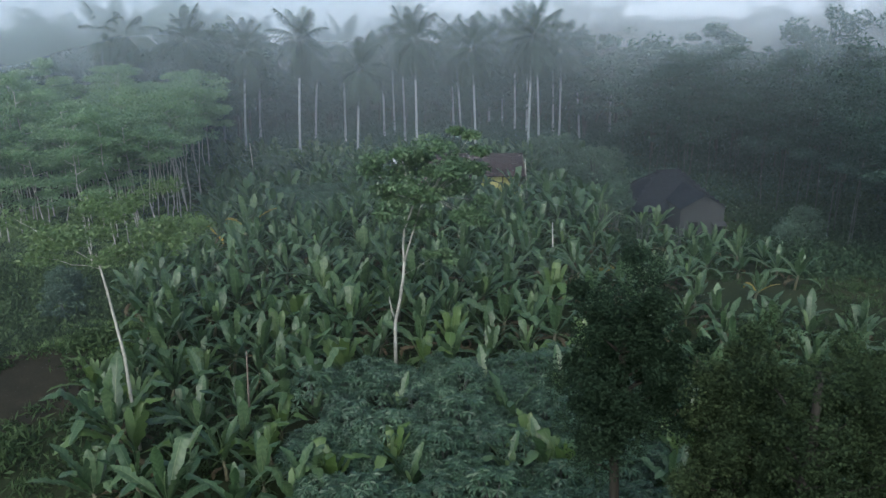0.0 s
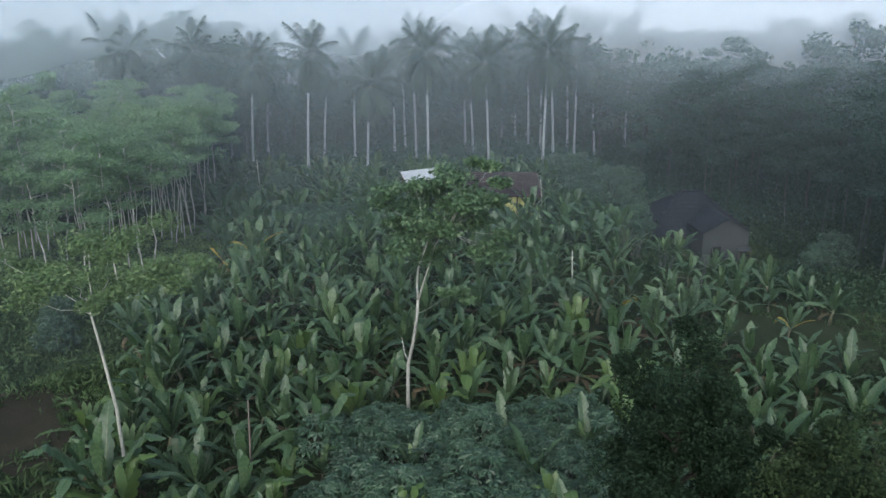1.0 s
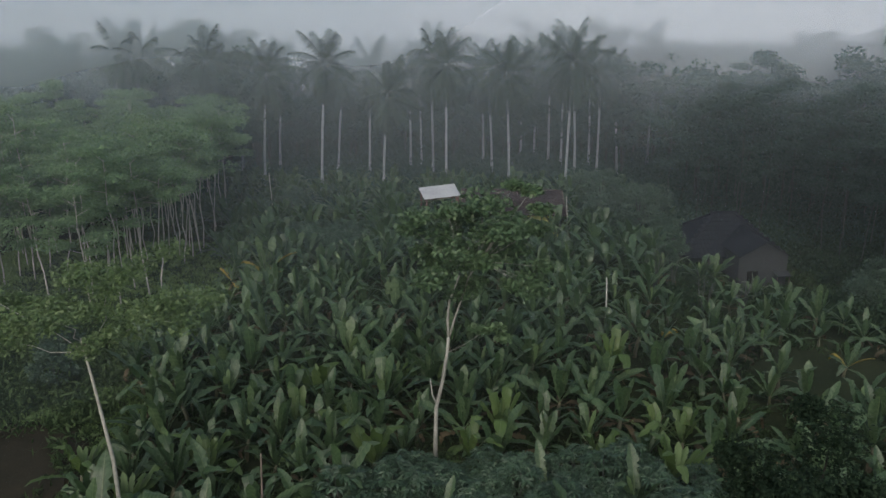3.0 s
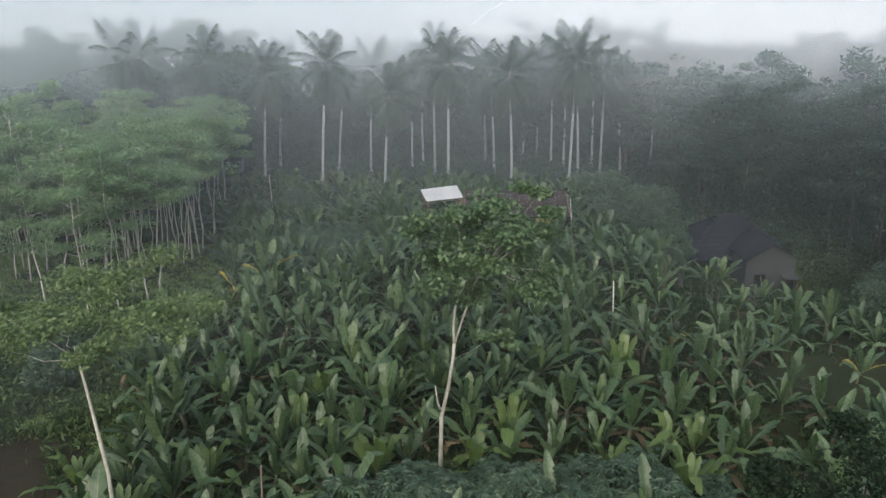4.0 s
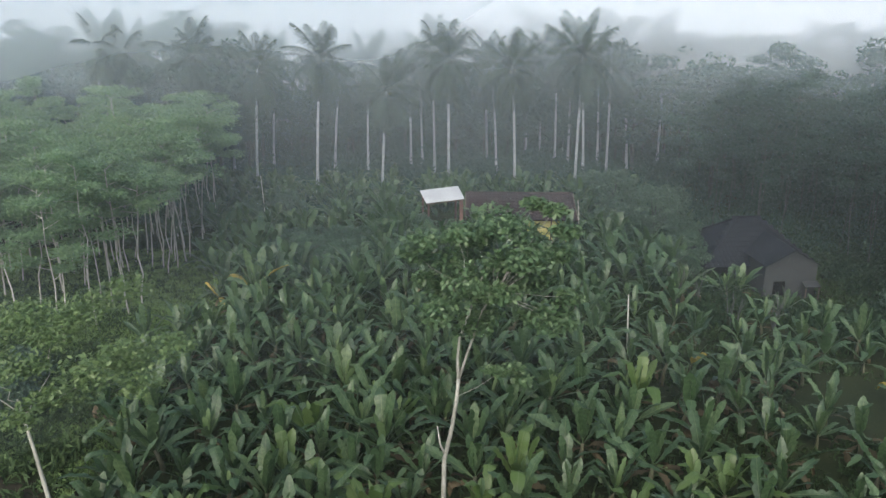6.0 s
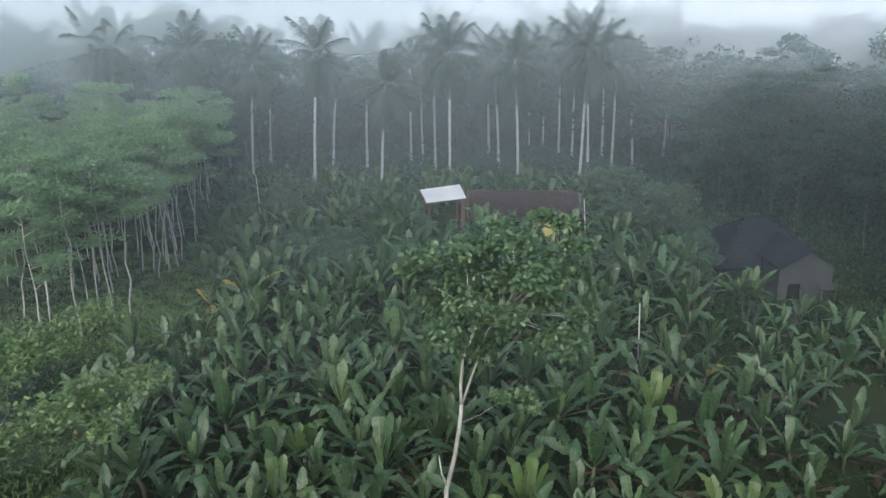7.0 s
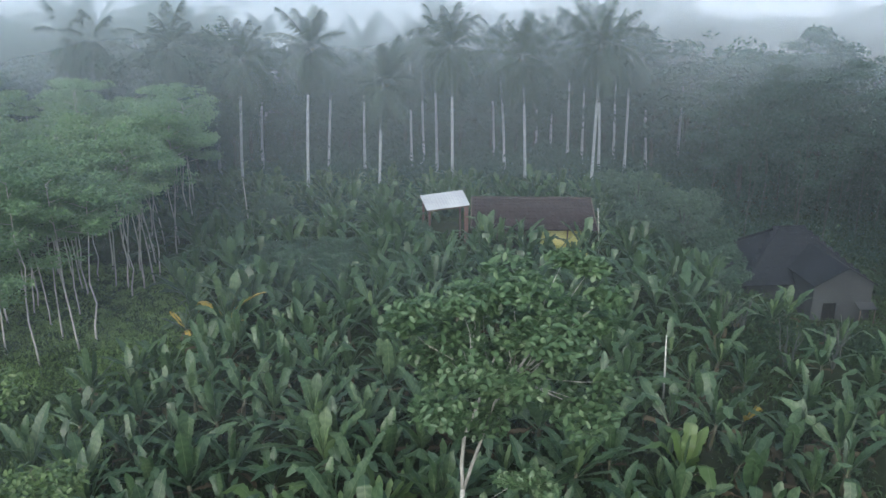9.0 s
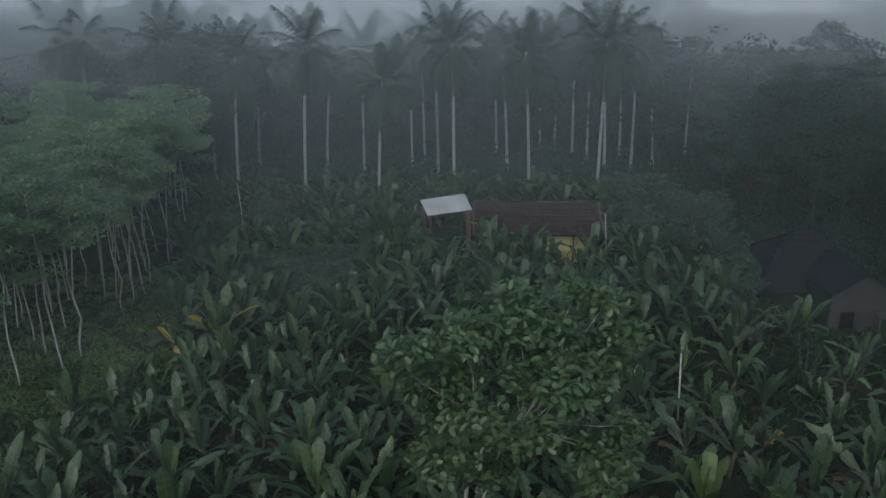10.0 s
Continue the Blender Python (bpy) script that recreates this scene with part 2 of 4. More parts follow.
def part(name, bm, material, parent=None, label="", smooth=False):
    me = bpy.data.meshes.new(name)
    bm.to_mesh(me)
    bm.free()
    me.materials.append(material)
    if smooth:
        me.shade_smooth()
    return hang(new(name, me), parent, label)


def mesh_from(name, verts, faces, material, smooth=False):
    me = bpy.data.meshes.new(name)
    me.from_pydata([tuple(v) for v in verts], [], [tuple(f) for f in faces])
    me.materials.append(material)
    if smooth:
        me.shade_smooth()
    return me


def box(bm, x0, y0, z0, x1, y1, z1, m=None, bevel=0.0):
    r = bmesh.ops.create_cube(bm, size=1.0, matrix=Matrix.LocRotScale(((x0 + x1) / 2, (y0 + y1) / 2, (z0 + z1) / 2), None, (x1 - x0, y1 - y0, z1 - z0)))
    if bevel:
        edges = list({ed for v in r["verts"] for ed in v.link_edges})
        r2 = bmesh.ops.bevel(bm, geom=edges, offset=bevel, segments=1, affect="EDGES")
        r = {"verts": list({v for f in r2["faces"] for v in f.verts})}
    if m is not None:
        bmesh.ops.transform(bm, matrix=m, verts=r["verts"])


def tube(path, radii, sides=7):
    """Verts and faces of a tapering limb along a list of points."""
    verts, faces = [], []
    pts = [Vector(p) for p in path]
    for i, p in enumerate(pts):
        d = (pts[min(i + 1, len(pts) - 1)] - pts[max(i - 1, 0)]).normalized()
        side = d.orthogonal().normalized() if abs(d.z) < 0.9 else d.cross(Vector((0, 1, 0))).normalized()
        up = d.cross(side)
        for k in range(sides):
            an = 2 * math.pi * k / sides
            verts.append(p + (side * math.cos(an) + up * math.sin(an)) * radii[i])
    for i in range(len(pts) - 1):
        for k in range(sides):
            q = (k + 1) % sides
            faces.append((i * sides + k, i * sides + q, (i + 1) * sides + q, (i + 1) * sides + k))
    faces.append(tuple(range(sides))[::-1])
    faces.append(tuple((len(pts) - 1) * sides + k for k in range(sides)))
    return verts, faces


def join(pieces):
    verts, faces = [], []
    for v, f in pieces:
        o = len(verts)
        verts += list(v)
        faces += [tuple(i + o for i in ff) for ff in f]
    return verts, faces


def wavy(a, b, n, amount, r):
    """A crooked line from a to b."""
    a, b = Vector(a), Vector(b)
    out = []
    for i in range(n + 1):
        u = i / n
        w = amount * math.sin(math.pi * u)
        out.append(a.lerp(b, u) + Vector((r.uniform(-w, w), r.uniform(-w, w), 0)))
    return out


def leaves_mesh(name, centres, length, width, material, seed, droop=0.25, spread=0.35, flat=0.5, rounded=False):
    """Many folded leaves round the centres (n, 3), each of four corners, or six where rounded."""
    g = np.random.default_rng(seed)
    c = np.asarray(centres, float)
    n = len(c)
    yaw = g.uniform(0, 2 * np.pi, n)
    pitch = g.normal(-droop, spread, n)
    roll = g.normal(0, flat, n)
    ln = length * g.uniform(0.6, 1.25, n)[:, None]
    wd = width * g.uniform(0.7, 1.25, n)[:, None]
    fwd = np.stack([np.cos(yaw) * np.cos(pitch), np.sin(yaw) * np.cos(pitch), np.sin(pitch)], 1)
    side = np.stack([-np.sin(yaw), np.cos(yaw), np.zeros(n)], 1)
    up = np.cross(fwd, side)
    side = side * np.cos(roll)[:, None] + up * np.sin(roll)[:, None]
    up = np.cross(fwd, side)
    base, tip = c - fwd * ln * 0.5, c + fwd * ln * 0.5 - up * ln * 0.08
    m1 = c - fwd * ln * 0.05 + up * wd * 0.12
    left, right = m1 + side * wd * 0.5, m1 - side * wd * 0.5
    if rounded:
        m2 = c + fwd * ln * 0.27 + up * wd * 0.05
        m0 = c - fwd * ln * 0.22 + up * wd * 0.08
        v = np.stack([base, m0 - side * wd * 0.40, m2 - side * wd * 0.42, tip, m2 + side * wd * 0.42, m0 + side * wd * 0.40], 1).reshape(-1, 3)
        i = np.arange(n) * 6
        f = np.concatenate([np.stack([i + p, i + q, i + w], 1) for p, q, w in ((0, 1, 2), (0, 2, 3), (0, 3, 4), (0, 4, 5))])
    else:
        v = np.stack([base, right, tip, left], 1).reshape(-1, 3)
        i = np.arange(n) * 4
        f = np.concatenate([np.stack([i, i + 1, i + 2], 1), np.stack([i, i + 2, i + 3], 1)])
    me = bpy.data.meshes.new(name)
    me.vertices.add(len(v))
    me.vertices.foreach_set("co", v.ravel())
    me.loops.add(f.size)
    me.loops.foreach_set("vertex_index", f.ravel())
    me.polygons.add(len(f))
    me.polygons.foreach_set("loop_start", np.arange(0, f.size, 3))
    me.update(calc_edges=True)
    me.materials.append(material)
    return me


def clumps(g, centres, radii, per, squash=0.6, hollow=0.5):
    """Points in the outer part of many flattened balls."""
    out = []
    for c, r in zip(centres, radii):
        d = g.normal(size=(per, 3))
        d /= np.linalg.norm(d, axis=1)[:, None]
        rad = r * (hollow + (1 - hollow) * g.uniform(0, 1, per) ** 0.6)
        p = d * rad[:, None] * np.array([1, 1, squash])
        out.append(np.asarray(c) + p)
    return np.concatenate(out)


def smooth01(a, b, x):
    u = min(1.0, max(0.0, (x - a) / (b - a)))
    return u * u * (3 - 2 * u)


def ground_z(x, y):
    z = -0.8 * smooth01(58, 78, y) - 2.2 * smooth01(13, 22, x) * smooth01(52, 66, y) * (1 - 0.5 * smooth01(85, 120, y))
    return z + 0.18 * noise.noise(Vector((x * 0.12, y * 0.12, 0.3))) * (1 - smooth01(150, 300, abs(x) + abs(y)))


# ---------------------------------------------------------------- setting
def build_ground():
    xs = [-1500, -700, -300, -160] + list(range(-100, 101, 4)) + [160, 300, 700, 1500]
    ys = [-1500, -600, -200, -80] + list(range(-40, 161, 4)) + [220, 400, 900, 1500]
    verts = [(x, y, ground_z(x, y)) for y in ys for x in xs]
    w = len(xs)
    faces = [(j * w + i, j * w + i + 1, (j + 1) * w + i + 1, (j + 1) * w + i) for j in range(len(ys) - 1) for i in range(w - 1)]
    tagged(new("ground", mesh_from("ground", verts, faces, EARTH, True)), "dark damp earth with litter and low growth", "ground", kind="structure")
    r = rng(5)
    verts, faces = [(-21.0, 35.0, ground_z(-21, 35) + 0.03)], []
    for k in range(28):
        an = 2 * math.pi * k / 28
        q = 1 + 0.2 * math.sin(3 * an + 1) + r.uniform(-0.08, 0.08)
        x, y = -21.0 + 4.2 * q * math.cos(an), 35.0 + 5.5 * q * math.sin(an)
        verts.append((x, y, ground_z(x, y) + 0.012))
    faces = [(0, 1 + k, 1 + (k + 1) % 28) for k in range(28)]
    soil = verts, faces
    verts, faces, rings, spokes = [(-24.0, 55.0, ground_z(-24, 55) + 0.09)], [], 8, 40
    for j in range(1, rings + 1):
        for k in range(spokes):
            an = 2 * math.pi * k / spokes
            q = (1 + 0.10 * math.sin(3 * an + 2) + 0.06 * math.sin(7 * an)) * j / rings
            gx, gy = -24.0 + 7.6 * q * math.cos(an), 55.0 + 13.0 * q * math.sin(an)
            verts.append((gx, gy, ground_z(gx, gy) + (0.09 if j < rings else -0.15)))
    gfaces = [(0, 1 + k, 1 + (k + 1) % spokes) for k in range(spokes)]
    for j in range(rings - 1):
        for k in range(spokes):
            a, b = 1 + j * spokes + k, 1 + j * spokes + (k + 1) % spokes
            gfaces.append((a, a + spokes, b + spokes, b))
    tagged(new("grass_strip", mesh_from("grass_strip", verts, gfaces, TURF, True)), "strip of short damp green turf beside the plantation", "grass", kind="structure")
    verts, faces = soil
    tagged(new("bare_soil", mesh_from("bare_soil", verts, faces, SOIL)), "patch of bare brown soil beside the crop", "soil", kind="structure")


def build_mist():
    """A tall curved glowing sheet far behind the trees, standing for a fog bank."""
    cols, rows = 48, 8
    verts, faces = [], []
    for i in range(cols + 1):
        an = radians(-75 + 150 * i / cols)
        for j in range(rows + 1):
            z = -8 + 70 * (j / rows)
            rad = 235 + 18 * (j / rows) ** 2
            verts.append((rad * math.sin(an), rad * math.cos(an) - 5, z))
    for i in range(cols):
        for j in range(rows):
            o = i * (rows + 1) + j
            faces.append((o, o + 1, o + rows + 2, o + rows + 1))
    tagged(new("backdrop", mesh_from("backdrop", verts, faces, MIST_GLOW, True)), "glowing backdrop of pale grey fog closing off the distance", "fog", kind="structure")


def build_veil(radius, low, high, base, top, height=34):
    """One haze sheet for drifting mist, an arc laid across the camera's view."""
    cols, rows = 40, 6
    verts, faces = [], []
    for i in range(cols + 1):
        an = radians(-52 + 104 * i / cols)
        q = radius + 1.5 * math.sin(5 * an + radius)
        for j in range(rows + 1):
            verts.append((q * math.sin(an), q * math.cos(an), -4 + height * j / rows))
    for i in range(cols):
        for j in range(rows):
            o = i * (rows + 1) + j
            faces.append((o, o + 1, o + rows + 2, o + rows + 1))
    tagged(new("mist", mesh_from("mist", verts, faces, fog_material(low, high, base, top, 5.0 if radius > 110 else 0.0, (0.79, 0.85, 0.92) if radius > 110 else (0.69, 0.84, 0.90)), True)), "see-through haze sheet standing for thin grey mist", "mist", kind="stuff")


build_ground()
build_mist()
for radius, low, high, base, top in ((28, 0.005, 0.010, 2, 16), (46, 0.017, 0.032, 4, 17), (62, 0.021, 0.042, 4, 18), (79, 0.030, 0.10, 4, 18), (97, 0.05, 0.31, 4, 18),
                                     (114, 0.10, 0.62, 5, 19), (134, 0.22, 0.72, 5, 18)):
    build_veil(radius, low, high, base, top)


# ---------------------------------------------------------------- banana plants
def banana_leaf(length, width, bend, petiole, seed, torn=0.0):
    """One blade with its stalk, from the origin out along x, rising first and then arching over; torn blades are notched."""
    r = rng(seed)
    n = 15 if torn < 0.25 else 22
    line, p, ang = [], Vector((0, 0, 0)), radians(80)
    steps = n + 2
    kink = r.randrange(n // 2, n - 2) if r.random() < torn - 0.2 else 99
    side = r.uniform(-0.05, 0.05)
    for i in range(steps + 1):
        line.append(p.copy())
        u = i / steps
        seg = petiole / 2 if i < 2 else length / n
        p = p + Vector((math.cos(ang), side * u, math.sin(ang))) * seg
        ang -= radians(bend) * (0.3 + 1.4 * u) / steps
        if i == kink:
            ang -= radians(55)
    verts, faces = [], []
    fold = r.choice((1.0, 1.0, -0.8, -0.5))                 # halves raised to a trough, or hanging from the midrib
    notch = [[r.random() < torn * 0.6 for _ in range(steps + 1)] for _ in range(2)]
    for i, c in enumerate(line):
        d = (line[min(i + 1, steps)] - line[max(i - 1, 0)]).normalized()
        up = Vector((-d.z, 0, d.x))
        if i < 2:
            w, lift = 0.04, 0.02
        else:
            u = (i - 2) / n
            w = width * 0.40 * min(1.0, ((u + 0.03) / 0.28) ** 0.6) * min(1.0, max(0.0, (1 - u) / (0.20 if torn < 0.25 else 0.28)) ** 0.62) + 0.01
            lift = r.uniform(0.15, 0.45) * w * fold
        wl = w * (r.choice((0.55, 0.80, 0.86, 0.90)) if notch[0][i] else r.uniform(0.94, 1.04))
        wr = w * (r.choice((0.55, 0.80, 0.86, 0.90)) if notch[1][i] else r.uniform(0.94, 1.04))
        ripple = 0.16 * w
        verts += [c + Vector((0, wl, 0)) + up * (lift + r.uniform(-ripple, ripple)), c + Vector((0, wl * 0.5, 0)) + up * lift * 0.8, c,
                  c + Vector((0, -wr * 0.5, 0)) + up * lift * 0.8, c + Vector((0, -wr, 0)) + up * (lift + r.uniform(-ripple, ripple))]
        rib = 0.017 * (1 - 0.7 * i / steps)                    # the stout midrib, a little proud of the blade
        verts += [c + Vector((0, rib, 0)) + up * 0.03, c + Vector((0, -rib, 0)) + up * 0.03]
    for i in range(steps):
        for k in range(4):
            o = i * 7 + k
            faces.append((o, o + 1, o + 8, o + 7))
    faces += [(i * 7 + 5, i * 7 + 6, i * 7 + 13, i * 7 + 12) for i in range(steps)]
    return verts, faces


LEAF_SHAPES = []
for k, (ln, wd, bd, pt, tn) in enumerate([(2.4, 0.56, 26, 0.40, 0.4), (2.7, 0.58, 44, 0.45, 0.6), (2.6, 0.56, 62, 0.5, 0.8), (1.8, 0.40, 12, 0.35, 0.1), (2.1, 0.52, 104, 0.5, 0.9),
                                          (2.5, 0.60, 34, 0.40, 0.4), (2.8, 0.56, 52, 0.5, 0.8), (1.9, 0.56, 16, 0.35, 0.2), (2.2, 0.54, 86, 0.4, 0.9), (2.5, 0.62, 30, 0.45, 0.6)]):
    LEAF_SHAPES.append(banana_leaf(0.90 * ln, wd, bd, pt, 40 + k, tn))


def leaf_meshes(material, name):
    made = []
    for v, f in LEAF_SHAPES:
        me = mesh_from(name, v, f, material, True)
        me.materials.append(RIB)
        for q in me.polygons[-(len(v) // 7 - 1):]:
            q.material_index = 1 if material is not BANANA_DRY else 0
        made.append(me)
    return made


GREEN_LEAVES, PALE_LEAVES = leaf_meshes(BANANA, "leaf"), leaf_meshes(BANANA_PALE, "leaf")
FRESH_LEAVES = leaf_meshes(BANANA_FRESH, "leaf")
YELLOW_LEAVES, DRY_LEAVES = leaf_meshes(BANANA_YELLOW, "leaf"), leaf_meshes(BANANA_DRY, "leaf")


def banana_plant(seed, height, count, pale=1, yellow=0, dry=1, label="green banana plant with broad arching leaves", green=None):
    r = rng(seed)
    top = empty("banana_plant", label=label, category="banana plant", group="banana plants in the clearing")
    lean = Vector((r.uniform(-0.25, 0.25), r.uniform(-0.25, 0.25), 0))
    v, f = tube([(0, 0, -0.3), (lean.x * 0.3, lean.y * 0.3, height * 0.5), (lean.x, lean.y, height)], [0.13, 0.11, 0.07], 8)
    hang(new("pseudostem", mesh_from("pseudostem", v, f, STEM, True)), top)
    turn = r.uniform(0, 360)
    for i in range(count):
        u = i / max(1, count - 1)
        shape = (r.choice((3, 7)) if u < 0.16 else r.choice((0, 7, 9)) if u < 0.4 else r.choice((1, 5, 9, 0)) if u < 0.75 else r.choice((2, 4, 6, 8)))
        pool, label2 = green or GREEN_LEAVES, ""
        if i < pale:
            pool, label2 = PALE_LEAVES, "pale young upright leaf"
        elif i >= count - dry:
            pool, label2, shape = DRY_LEAVES, "withered brown hanging leaf", r.choice((4, 8))
        elif 4 <= i < 4 + yellow:
            pool, label2, shape = YELLOW_LEAVES, "yellowed leaf", r.choice((1, 5))
        ob = hang(new("leaf", pool[shape]), top, label2)
        turn += 137.5 + r.uniform(-30, 30)
        tilt = -12 + 80 * u ** 1.1 + r.gauss(0, 12) + (26 if pool is YELLOW_LEAVES else 0) if pool is not DRY_LEAVES else r.uniform(55, 80)
        size = r.uniform(0.7, 1.12) * (0.72 if pool is DRY_LEAVES else 1.1 if pool is YELLOW_LEAVES else 0.8 if pool is PALE_LEAVES else 1.0)
        ob.matrix_basis = pose(lean.x, lean.y, height * (1.0 - 0.3 * u), 0, tilt, turn) @ pose(0, 0, 0, 0, 0, r.gauss(0, 15)) @ Matrix.Scale(size, 4)
    return top


PLANTS = [banana_plant(100 + k, h, c, pale=p, dry=d) for k, (h, c, p, d) in enumerate([(1.0, 13, 0, 1), (0.7, 12, 0, 1), (1.2, 13, 0, 2), (0.5, 9, 1, 0), (0.8, 12, 0, 1), (1.3, 13, 1, 2), (0.6, 11, 0, 0), (1.1, 13, 0, 2)])]
FRESH_PLANT = banana_plant(122, 0.7, 12, pale=2, dry=1, label="young banana plant with bright fresh green leaves", green=FRESH_LEAVES)
PALE_PLANT = banana_plant(123, 1.1, 14, pale=3, dry=1, label="banana plant with pale upright young leaves")
DRY_PLANT = banana_plant(120, 0.9, 11, pale=0, yellow=0, dry=5, label="half-withered banana plant with hanging brown leaves")
YELLOW_PLANT = banana_plant(121, 0.9, 11, pale=0, yellow=2, dry=1, label="banana plant with bright yellow ageing leaves")


def dark_gap(x, y):
    """A hollow of bare dark earth among the bananas."""
    return math.hypot((x - 18.9) / 4.3, (y - 46.4) / 3.6) < 1 or math.hypot((x - 16.3) / 2.4, (y - 57.3) / 1.5) < 1


def in_clearing(x, y):
    """The stretch of ground that the banana plants cover."""
    left = -19.6 + 1.0 * math.sin(y * 0.35) + 1.0 * smooth01(44, 50, y) * smooth01(66, 58, y) + 3.0 * smooth01(50, 36, y) + 3.2 * smooth01(34, 27, y)
    right = 22.5 - 10.0 * smooth01(53, 62, y) + 1.0 * math.sin(y * 0.4)
    back = 74.0 - 1.5 * math.sin(x * 0.3) - 4.0 * smooth01(-2, 8, x)
    if not (left < x < right and 24.5 < y < back):
        return False
    if -5.6 < x < 8.5 and y < 36.3 + 0.5 * math.sin(x):     # the cassava plot
        return False
    if -16.5 < x < -8.5 and 65.5 < y < 74.5:                # the far plot
        return False
    if -4.6 < x < 9.3 and y > 73:                            # shed and house
        return False
    if dark_gap(x, y):
        return False
    if x > 11.5 and 55.5 < y < 63.5:                         # shrubs before the grey house
        return False
    if x > 5 and math.sin(1.25 * x + 0.55 * y) * math.sin(0.95 * y - 0.5 * x) > 0.62:
        return False
    if abs(x + 2.35) < 1.05 and y < 38.3:                    # strip toward the camera, kept clear so the lone tree's trunk shows
        return False
    return math.hypot(x + 13.0, y - 30.0) > 0.8


PLACED = []


def free(x, y, gap):
    return all((x - a) ** 2 + (y - b) ** 2 > gap * gap for a, b in PLACED)


def put_plant(proto, x, y, size, r):
    PLACED.append((x, y))
    return copy_thing(proto, pose(x, y, ground_z(x, y), 0, 0, r.uniform(0, 360)) @ Matrix.Scale(size, 4))


r = rng(7)
for x, y in ((-13.3, 28.7), (-12.3, 28.4)):
    put_plant(PLANTS[5] if x < -13 else FRESH_PLANT, x, y, 1.25, r)
for x, y in ((-15.4, 59.3), (-17.3, 59.2), (19.4, 46.6), (10.4, 50.3)):
    put_plant(YELLOW_PLANT, x, y, 0.65 if x < -17 else 1.3 if x < 0 else 0.7, r)
for x, y in ((-5.0, 38.6), (8.8, 51.6), (0.8, 40.6), (-4.2, 41.5), (6.9, 49.5), (12.6, 60.5), (3.4, 41.2), (8.6, 44.4), (13.2, 47.4), (9.4, 37.0), (11.8, 40.4), (15.6, 42.0), (6.0, 39.6), (10.8, 46.6)):
    put_plant(DRY_PLANT, x, y, r.uniform(0.95, 1.15), r)
for x, y in ((-1.9, 31.9), (3.3, 31.3), (2.9, 27.2), (2.1, 34), (4.2, 27.7), (-0.9, 26.6), (-5.1, 26.8), (5.6, 33.3), (0.2, 36.9)):
    put_plant(PLANTS[3], x, y, r.uniform(0.75, 1.0), r)
for x, y in ((-0.9, 36.9), (7.5, 38.7), (4.6, 36.7), (7.4, 35.2), (6.8, 45.8), (-4.9, 43), (-8.7, 39.1), (-4.9, 36.1), (-12.1, 35.4), (-16.8, 34.8), (-8.3, 42.2), (0.6, 39), (-14.1, 32.7), (-11.6, 35.3), (-6.9, 28.5), (-6.9, 30.6), (-1.8, 28.1), (-4.1, 26.6), (3.6, 29), (4.9, 26.9), (9.7, 27.3)):
    put_plant(FRESH_PLANT, x, y, r.uniform(0.8, 1.15), r)
for x, y in ((-16.4, 44.1), (-14.1, 40), (-5, 41), (-2.6, 43.5), (2.3, 45.1), (-7.5, 45.9), (-12.8, 41.2)):
    put_plant(PALE_PLANT, x, y, r.uniform(0.9, 1.15), r)
put_plant(PALE_PLANT, -1.0, 74.9, 1.15, r)
for x, y in ((0.0, 73.6), (0.5, 74.1), (1.9, 74.0)):
    put_plant(PLANTS[2], x, y, r.uniform(0.95, 1.1), r)
for x, y in ((2.5, 73.0), (3.5, 73.7), (4.6, 73.1), (5.7, 73.6), (6.9, 73.3)):
    put_plant(PLANTS[3], x, y, r.uniform(0.85, 1.0), r)
for x, y in ((17.6, 64.6), (19.6, 60.6), (16.2, 62.4)):
    put_plant(PALE_PLANT if x < 18 else PLANTS[4], x, y, r.uniform(0.85, 1.0), r)
# the first of each kind stand among their copies
for k, (proto, (x, y)) in enumerate(zip(PLANTS + [FRESH_PLANT, PALE_PLANT, DRY_PLANT, YELLOW_PLANT], ((-6.9, 46.9), (2.2, 45.7), (-2.8, 43.2), (-10.6, 33.2), (6.0, 53.5), (-8.7, 53.0), (8.2, 41.0), (-12.0, 44.0), (8.6, 38.2), (-8.4, 48.9), (-1.2, 38.9), (-15.0, 58.3)))):
    PLACED.append((x, y))
    proto.matrix_basis = pose(x, y, ground_z(x, y), 0, 0, 50 * k)
made, tries = 0, 0
while made < 255 and tries < 12000:
    tries += 1
    x, y = r.uniform(-22, 23), 24.5 + 36.5 * r.random()
    if in_clearing(x, y) and free(x, y, 1.42 if x < 7 else 1.75):
        put_plant(r.choice(PLANTS), x, y, r.uniform(0.68, 1.04), r)
        made += 1


